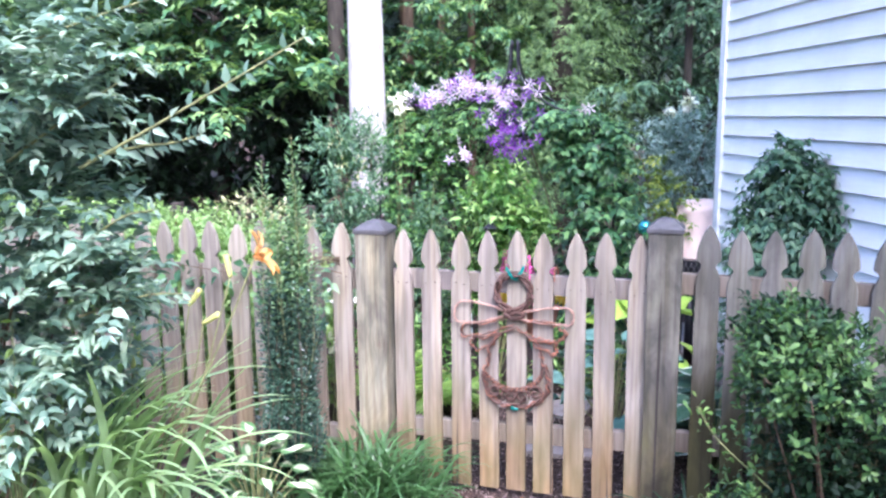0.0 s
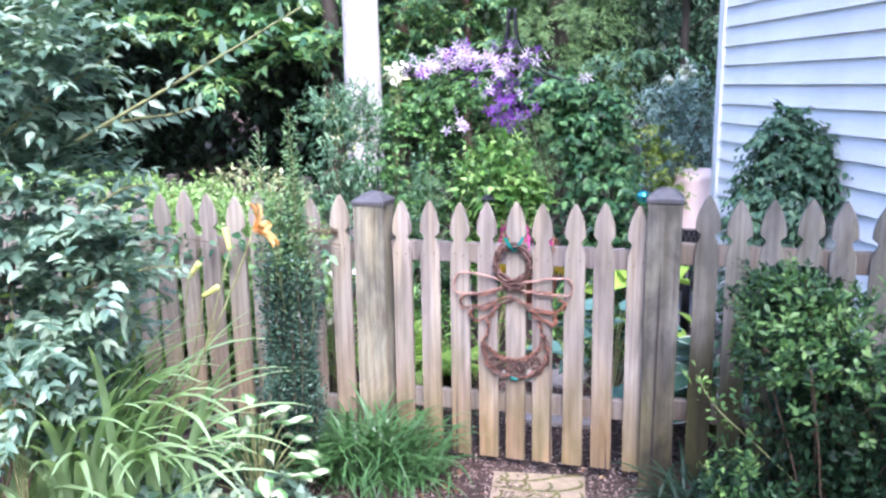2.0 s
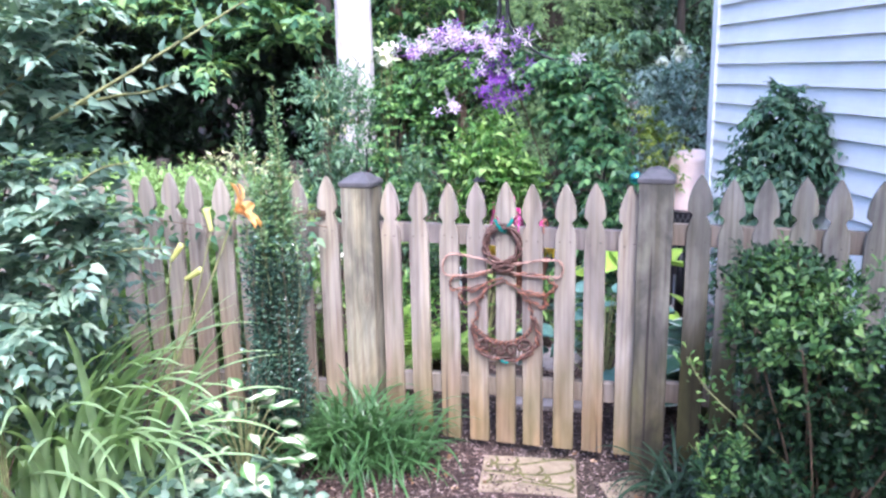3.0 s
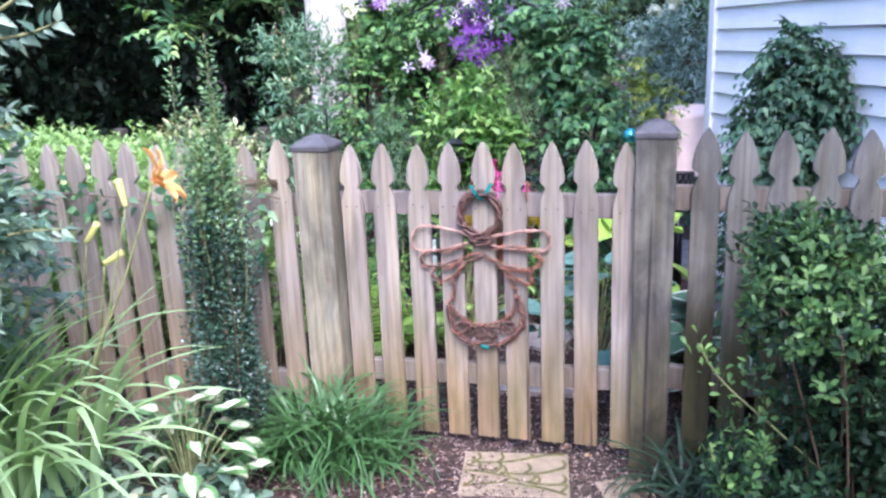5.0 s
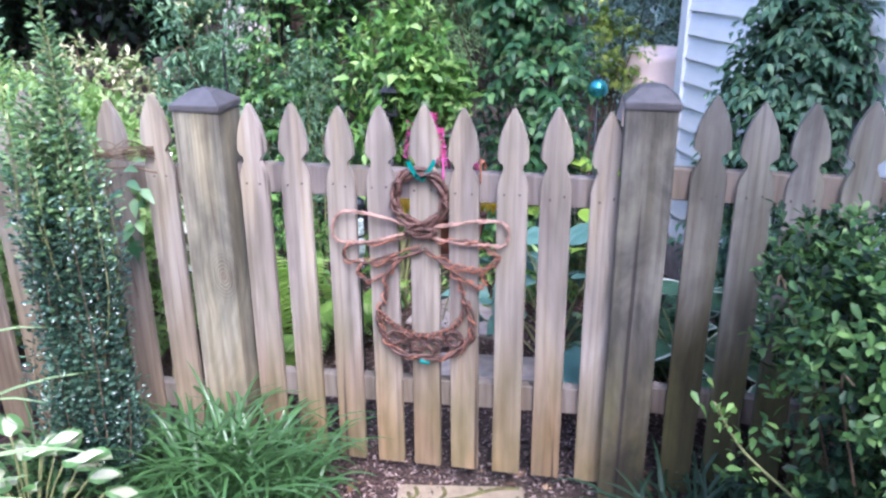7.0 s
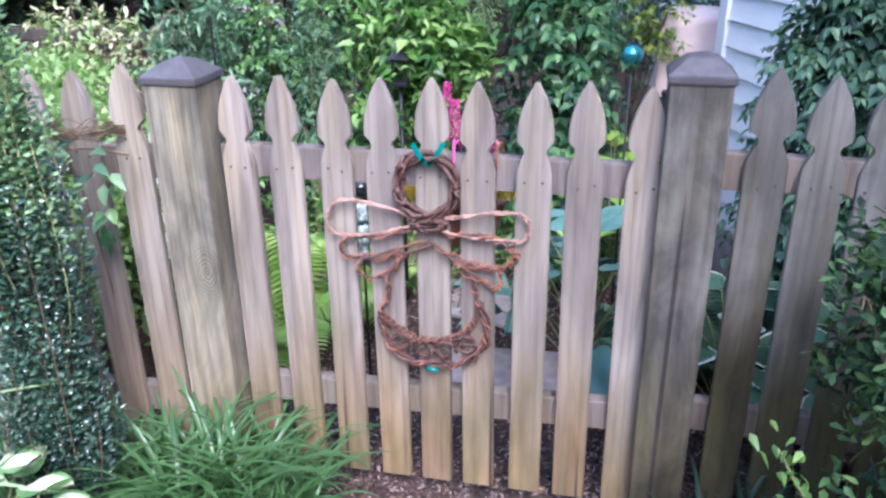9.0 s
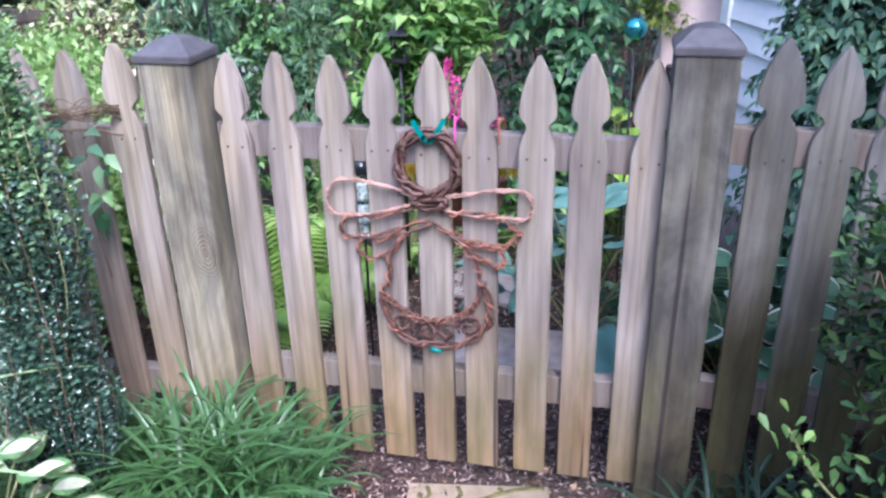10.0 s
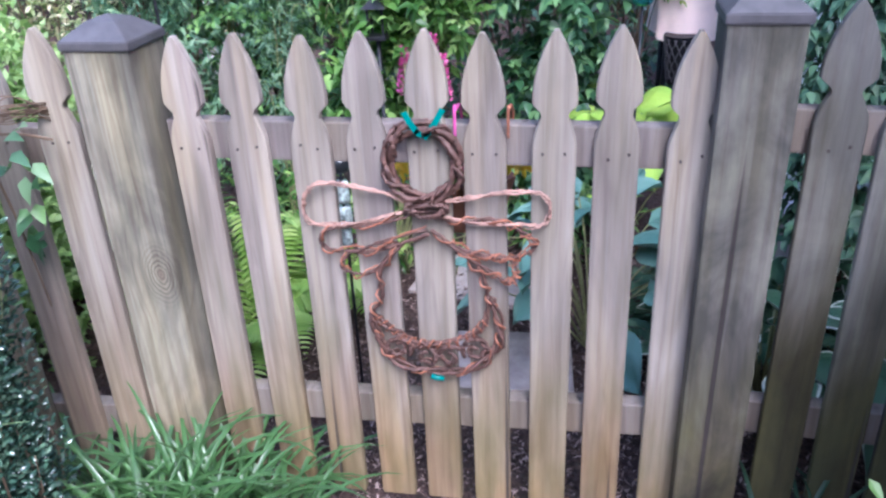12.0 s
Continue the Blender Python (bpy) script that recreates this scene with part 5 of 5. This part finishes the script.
    # mottled glass stake
    p = thing("garden_stake", (-0.28, 3.4, 0), "garden stake with mottled white glass and dark ball", "ornament")
    part("pole", tubes("pole", [([(0, 0, 0), (0, 0, 0.35), (0, 0, 0.7)], 0.004, 0.004)], 8), IRON, p)
    g = plain_mat("mottled_glass", (0.5, 0.6, 0.56), 0.15, 0.0, 0.7, 90)
    for z, rr in ((0.535, 0.014), (0.585, 0.02), (0.65, 0.018)):
        part("glass_bead", smooth(tubes("glass_bead", [([(0, 0, z - 0.026), (0, 0, z - 0.016), (0, 0, z + 0.016), (0, 0, z + 0.026)], rr, rr * 0.85)], 14)), g, p, "mottled white and teal glass")
    bm = bmesh.new()
    bmesh.ops.create_uvsphere(bm, u_segments=20, v_segments=14, radius=0.026)
    bmesh.ops.translate(bm, vec=(0, 0, 0.72), verts=bm.verts)
    part("ball", bm, plain_mat("dark_glass", (0.03, 0.035, 0.04), 0.1, 0.3), p, "dark glossy ball")
    # pink astilbe plumes
    p = thing("astilbe", (-0.22, 4.02, 0.03), "pink astilbe plumes among green leaves", "flower")
    for x, y, z in ((-0.03, -0.02, 0.79), (0.055, 0.0, 0.82), (0.085, -0.02, 0.77), (0.2, 0.03, 0.7)):
        part("stalk", tubes("stalk", [(curve_points([(x * 0.4, y, 0), (x * 0.8, y, z * 0.5), (x, y, z)], 4), 0.003, 0.002)]), TWIG, p)
        t = rng.random(220)
        a = rng.uniform(0, 2 * math.pi, 220)
        r = 0.018 * (1 - t) + 0.003
        pos = np.stack([x + np.cos(a) * r, y + np.sin(a) * r, z - 0.1 + 0.14 * t], -1)
        part("plume", leaves("plume", pos, np.stack([np.cos(a), np.sin(a), np.full(220, 0.8)], -1), np.tile([0, 0, 1.0], (220, 1)) + rng.normal(size=(220, 3)) * 0.5, 0.014, 0.6, False), P_PINK, p)
    # hanging planter on the gate's back
    p = thing("hanging_planter", (0.04, 3.2, 0.672), "brown planter with yellow flowers hooked over gate rail", "planter")
    bm = bmesh.new()
    bmesh.ops.create_cone(bm, cap_ends=True, segments=24, radius1=0.07, radius2=0.095, depth=0.11)
    bmesh.ops.scale(bm, vec=(1.25, 0.75, 1), verts=bm.verts)
    bmesh.ops.translate(bm, vec=(0, 0, 0.055), verts=bm.verts)
    bmesh.ops.bevel(bm, geom=[e for e in bm.edges if e.calc_face_angle(0) > 0.8], offset=0.004, segments=2, affect="EDGES")
    part("pot", bm, TERRACOTTA, p)
    for x, mat in ((0.022, P_PINK), (0.118, RAFFIA)):
        part("hook", tubes("hook", [(curve_points([(x * 0.8, -0.05, 0.1), (x, -0.07, 0.24), (x, -0.09, 0.282), (x, -0.13, 0.285), (x, -0.146, 0.295), (x, -0.148, 0.24)], 6), 0.003, 0.003)]), mat, p)
    yel = flower_mesh("yellow_flower", 9, 0.031, 0.3)
    yel.materials.append(P_YELLOW)
    for x, y, z in ((-0.12, -0.03, 0.15), (-0.112, -0.035, 0.135), (-0.128, -0.02, 0.142), (0.122, -0.03, 0.16), (0.135, -0.035, 0.152), (0.112, -0.03, 0.155), (-0.11, -0.02, 0.125)):
        part("bloom", yel, None, p, m=pose(x, y, z, rng.normal(60, 20), rng.normal(0, 20), 0))
    n = 90
    part("foliage", leaves("planter_leaves", rng.normal(size=(n, 3)) * [0.08, 0.04, 0.02] + [0, 0, 0.12], unit(rng.normal(size=(n, 3)) + [0, 0, 0.3]), np.tile([0, 0, 1.0], (n, 1)) + rng.normal(size=(n, 3)) * 0.4, 0.03, 0.5), L_VINE, p)
    # gazing ball
    p = thing("gazing_ball", (0.433, 4.085, 0.0), "small teal glass ball on a thin metal stake", "ornament")
    bm = bmesh.new()
    bmesh.ops.create_uvsphere(bm, u_segments=28, v_segments=18, radius=0.036)
    bmesh.ops.translate(bm, vec=(0, 0, 0.99), verts=bm.verts)
    m, nt, b = node_mat("teal_glass", 0.08, 0.75)
    b.inputs["Base Color"].default_value = (0.06, 0.3, 0.32, 1)
    ob = part("ball", bm, m, p)
    smooth(ob.data)
    part("stake", tubes("stake", [([(0, 0, 0), (0, 0, 0.957)], 0.004, 0.004)], 8), IRON, p)
    part("collar", tubes("collar", [([(0, 0, 1.022), (0, 0, 1.04)], 0.01, 0.006)], 10), IRON, p)
    # lantern on a pole
    p = thing("garden_lantern", (-0.33, 4.02, 0.06), "small black metal lantern on a stake", "lantern")
    part("pole", tubes("pole", [([(0, 0, 0), (0, 0, 0.82)], 0.007, 0.007)], 8), IRON, p)
    part("base", box_bm(0.06, 0.06, 0.012, (0, 0, 0.826), 0.002), IRON, p)
    for sx in (-1, 1):
        for sy in (-1, 1):
            part("bar", box_bm(0.006, 0.006, 0.08, (sx * 0.022, sy * 0.022, 0.872), 0.001), IRON, p)
    bm = bmesh.new()
    bmesh.ops.create_cone(bm, cap_ends=True, segments=4, radius1=0.055, radius2=0.01, depth=0.03)
    bmesh.ops.rotate(bm, matrix=Matrix.Rotation(math.pi / 4, 3, "Z"), verts=bm.verts)
    bmesh.ops.translate(bm, vec=(0, 0, 0.927), verts=bm.verts)
    part("roof", bm, IRON, p)


build_behind()


# ---- patio corner beyond the house ----
def build_patio():
    p = thing("covered_chair", (0.735, 5.35, 0.03), "patio chair under a draped peach cloth cover", "chair")
    bm = bmesh.new()
    rows, seg = 14, 40
    prev = None
    for j in range(rows + 1):
        t = j / rows
        vs = []
        for i in range(seg):
            a = 2 * math.pi * i / seg
            fold = 1 + 0.07 * (1 - t) * math.sin(7 * a + 2 * t) + 0.03 * math.sin(3 * a + 5 * t)
            rx = 0.19 * (1 - 0.12 * t) * fold if t < 0.93 else 0.167 * math.sqrt(max(1 - ((t - 0.93) / 0.07) ** 2, 0.0)) * fold + 0.002
            vs.append(bm.verts.new((rx * math.copysign(abs(math.cos(a)) ** 0.4, math.cos(a)), rx * 1.1 * math.copysign(abs(math.sin(a)) ** 0.4, math.sin(a)), 0.6 + 0.37 * t + 0.012 * math.sin(4 * a))))
        if prev:
            for i in range(seg):
                bm.faces.new((prev[i], prev[(i + 1) % seg], vs[(i + 1) % seg], vs[i]))
        prev = vs
    bm.faces.new(prev)
    ob = part("cloth_cover", bm, PEACH, p)
    smooth(ob.data)
    for sx in (-1, 1):
        for sy in (-1, 1):
            part("leg", tubes("leg", [([(sx * 0.13, sy * 0.13, 0), (sx * 0.13, sy * 0.13, 0.66)], 0.012, 0.012)], 8), IRON, p)
    q = thing("wicker_planter", (0.66, 5.12, 0.0), "black woven wicker planter beside covered chair", "planter")
    bm = bmesh.new()
    bmesh.ops.create_cone(bm, cap_ends=True, segments=28, radius1=0.05, radius2=0.075, depth=0.2)
    bmesh.ops.translate(bm, vec=(0, 0, 0.56), verts=bm.verts)
    part("pot", bm, IRON, q)
    weave = []
    for k in range(14):
        for sgn in (-1, 1):
            a = np.linspace(0, 1.2, 7) * sgn + k * 2 * math.pi / 14
            z = np.linspace(0.47, 0.65, 7)
            r = 0.052 + 0.024 * (z - 0.46) / 0.2
            weave.append((np.stack([np.cos(a) * r, np.sin(a) * r, z], -1), 0.003, 0.003))
    part("weave", tubes("weave", weave, 5), CAP, q)
    part("stand", tubes("stand", [([(0, 0, 0), (0, 0, 0.46)], 0.03, 0.02)], 12), IRON, q)


build_patio()


# ---- trees ----
def tree(at, label, r, h, bark, blobs, count, per, length, size, mat, width=0.5, lean=(0, 0), name="tree", shape=LEAF_FINE, droop=0.35, core=0.4, limbs_of=1, taper=0.3):
    p = thing(name, at, label, "tree")
    A = np.array(at)
    c = curve_points([(0, 0, -0.1), (lean[0] * 0.3, lean[1] * 0.3, h * 0.3), (lean[0] * 0.6, lean[1] * 0.6, h * 0.65), (lean[0], lean[1], h)], 8)
    part("trunk", tubes("trunk", [(c, r, r * 0.55)], 20), bark, p)
    limbs = []
    for b, rad in blobs[::limbs_of]:
        q = np.array(b) - A
        k = c[np.argmin(np.abs(c[:, 2] - q[2] * 0.8))]
        limbs.append((curve_points([k, (k + q) / 2 + [0, 0, 0.15], q], 6), r * 0.22, r * 0.06))
    for pts, ra, rb in limbs:
        part("limb", tubes("limb", [(pts, ra, rb)], 7), bark, p)
    if count:
        pos, way, up, sz, _ = sprays([(np.array(b) - A, rad) for b, rad in blobs], count, per, length, droop, core, 0.0, 0.3, 0.25, taper)
        s = size * sz * rng.normal(1, 0.2, len(pos)).clip(0.5, 1.5)
        part("crown", leaves("crown", pos, way, up, s, width, shape), mat, p)
    return p


def build_trees():
    tree((-2.23, 7.0, 0), "large tree with pale sunlit bark", 0.185, 9.0, BARK_PALE, [((-1.6, 9.0, 8.8), (1.8, 1.6, 1.0)), ((-0.6, 9.4, 8.0), (1.4, 1.4, 1.0))], 300, 9, 0.5, 0.16, L_CANOPY, lean=(-0.1, 0.1))
    tree((-2.95, 7.9, 0), "slim dark trunk behind pale tree", 0.1, 9.0, BARK_DARK, [((-2.6, 9.6, 8.6), (1.3, 1.3, 0.9))], 200, 8, 0.5, 0.16, L_CANOPY)
    tree((-2.7, 9.3, 0), "slim reddish-brown trunk in woods", 0.1, 9.0, BARK, [((-2.9, 9.5, 7.5), (1.6, 1.5, 1.2))], 250, 8, 0.5, 0.16, L_CANOPY, lean=(0.1, 0))
    tree((-2.4, 9.6, 0), "thin brown trunk in woods", 0.06, 8.0, BARK, [((-2.4, 9.8, 7.0), (1.2, 1.2, 1.0))], 100, 8, 0.5, 0.16, L_CANOPY, lean=(0.2, 0))
    layers = []
    for k in range(250):
        x, y = rng.uniform(-9.5, -2.7), rng.uniform(7.3, 9.6)
        z = rng.uniform(1.95, 4.9) + 0.22 * max(0.0, -3.6 - x) * rng.uniform(0, 1)
        layers.append(((x, y, z), (rng.uniform(0.25, 0.5), rng.uniform(0.25, 0.45), rng.uniform(0.03, 0.08))))
    layers += [((-3.6 + dx, 7.3 + dy, 2.2 + dz), (0.38, 0.3, 0.05)) for dx, dy, dz in ((0, 0, 0), (0.3, 0.1, -0.25), (-0.3, 0, -0.5), (0.45, 0.2, -0.35), (-0.5, 0.1, -0.6), (-0.6, 0.1, -0.1), (0.1, 0, 0.35))]
    tree((-6.6, 11.4, 0), "spreading broad-leaved tree with layered green branches", 0.13, 6.0, BARK_DARK, layers, 2100, 6, 0.45, 0.145, L_CANOPY, 0.55, shape=LEAF_OVATE, droop=0.15, limbs_of=9)
    side = [((rng.uniform(-3.1, -1.35), rng.uniform(8.2, 9.2), rng.uniform(1.3, 4.2)), (0.3, 0.28, 0.06)) for _ in range(56)]
    tree((-1.9, 9.4, 0), "slim broad-leaved tree beside brown trunks", 0.06, 5.0, BARK, side, 640, 6, 0.36, 0.1, L_CANOPY, 0.5, shape=LEAF_OVATE, droop=0.35, limbs_of=7)
    con = [((-0.85, 9.5, z), (1.2 - 0.1 * z, 1.0 - 0.08 * z, 0.28)) for z in np.arange(0.6, 8.0, 0.4)]
    tree((-0.85, 9.5, 0), "soft green conifer with drooping sprays", 0.14, 8.5, BARK_DARK, con, 2100, 15, 0.62, 0.11, L_CONIFER, 0.16, shape=LEAF_PLAIN, droop=0.55, limbs_of=3, taper=0.8)
    con = [((-2.2, 11.5, z), (1.6 - 0.1 * z, 1.2 - 0.08 * z, 0.3)) for z in np.arange(0.8, 9.0, 0.45)]
    tree((-2.2, 11.5, 0), "green conifer in woods", 0.16, 9.5, BARK_DARK, con, 1500, 14, 0.8, 0.15, L_CONIFER, 0.16, shape=LEAF_PLAIN, droop=0.55, limbs_of=3, taper=0.8)
    con = [((0.9 + rng.normal(0, 0.45), 9.3 + rng.normal(0, 0.5), z), (0.55, 0.5, 0.14)) for z in np.arange(0.5, 8.0, 0.16)]
    tree((0.55, 9.5, 0), "dark evergreen tree with slim stem", 0.05, 8.0, BARK_DARK, con, 1100, 7, 0.4, 0.1, L_WALL, 0.42, shape=LEAF_OVATE, droop=0.5, limbs_of=6)
    mass = [((rng.uniform(-14, 7), rng.uniform(11.5, 17), rng.uniform(0.3, 9.5)), (1.6, 1.2, 1.1)) for _ in range(150)]
    # Low mass fills the dark void under the canopy with shade-coloured leaves.
    mass += [((rng.uniform(-13, -1.5), rng.uniform(9.8, 11.5), rng.uniform(0.2, 2.6)), (1.3, 0.8, 0.9)) for _ in range(46)]
    _, _, pos, way, up = sprigs(mass, 19000, 8, 0.6, 0.3, 0.3, 0.1)
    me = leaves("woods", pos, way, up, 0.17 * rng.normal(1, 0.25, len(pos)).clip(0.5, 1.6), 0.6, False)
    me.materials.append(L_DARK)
    tagged(new("woods", me), "dense woodland behind garden, darkened as deep shade", "woods", kind="stuff")
    # distant belt of forest, run unseen behind the camera to block low sky
    n = 96
    V = []
    for i in range(n):
        a = 2 * math.pi * i / n
        for z in (0, 22 + 2.5 * math.sin(i * 1.7) + 1.5 * math.sin(i * 4.1)):
            V.append((54 * math.cos(a), 54 * math.sin(a) + 2, z))
    me = mesh_of("backdrop", V, [(2 * i, 2 * ((i + 1) % n), 2 * ((i + 1) % n) + 1, 2 * i + 1) for i in range(n)])
    me.materials.append(plain_mat("sky_block_forest", (0.02, 0.035, 0.018), 0.95, 0, 0.6, 0.8, 0.0))
    tagged(new("backdrop", me), "dark forest ring, unseen behind, added to block low sky", "forest", kind="structure")


build_trees()
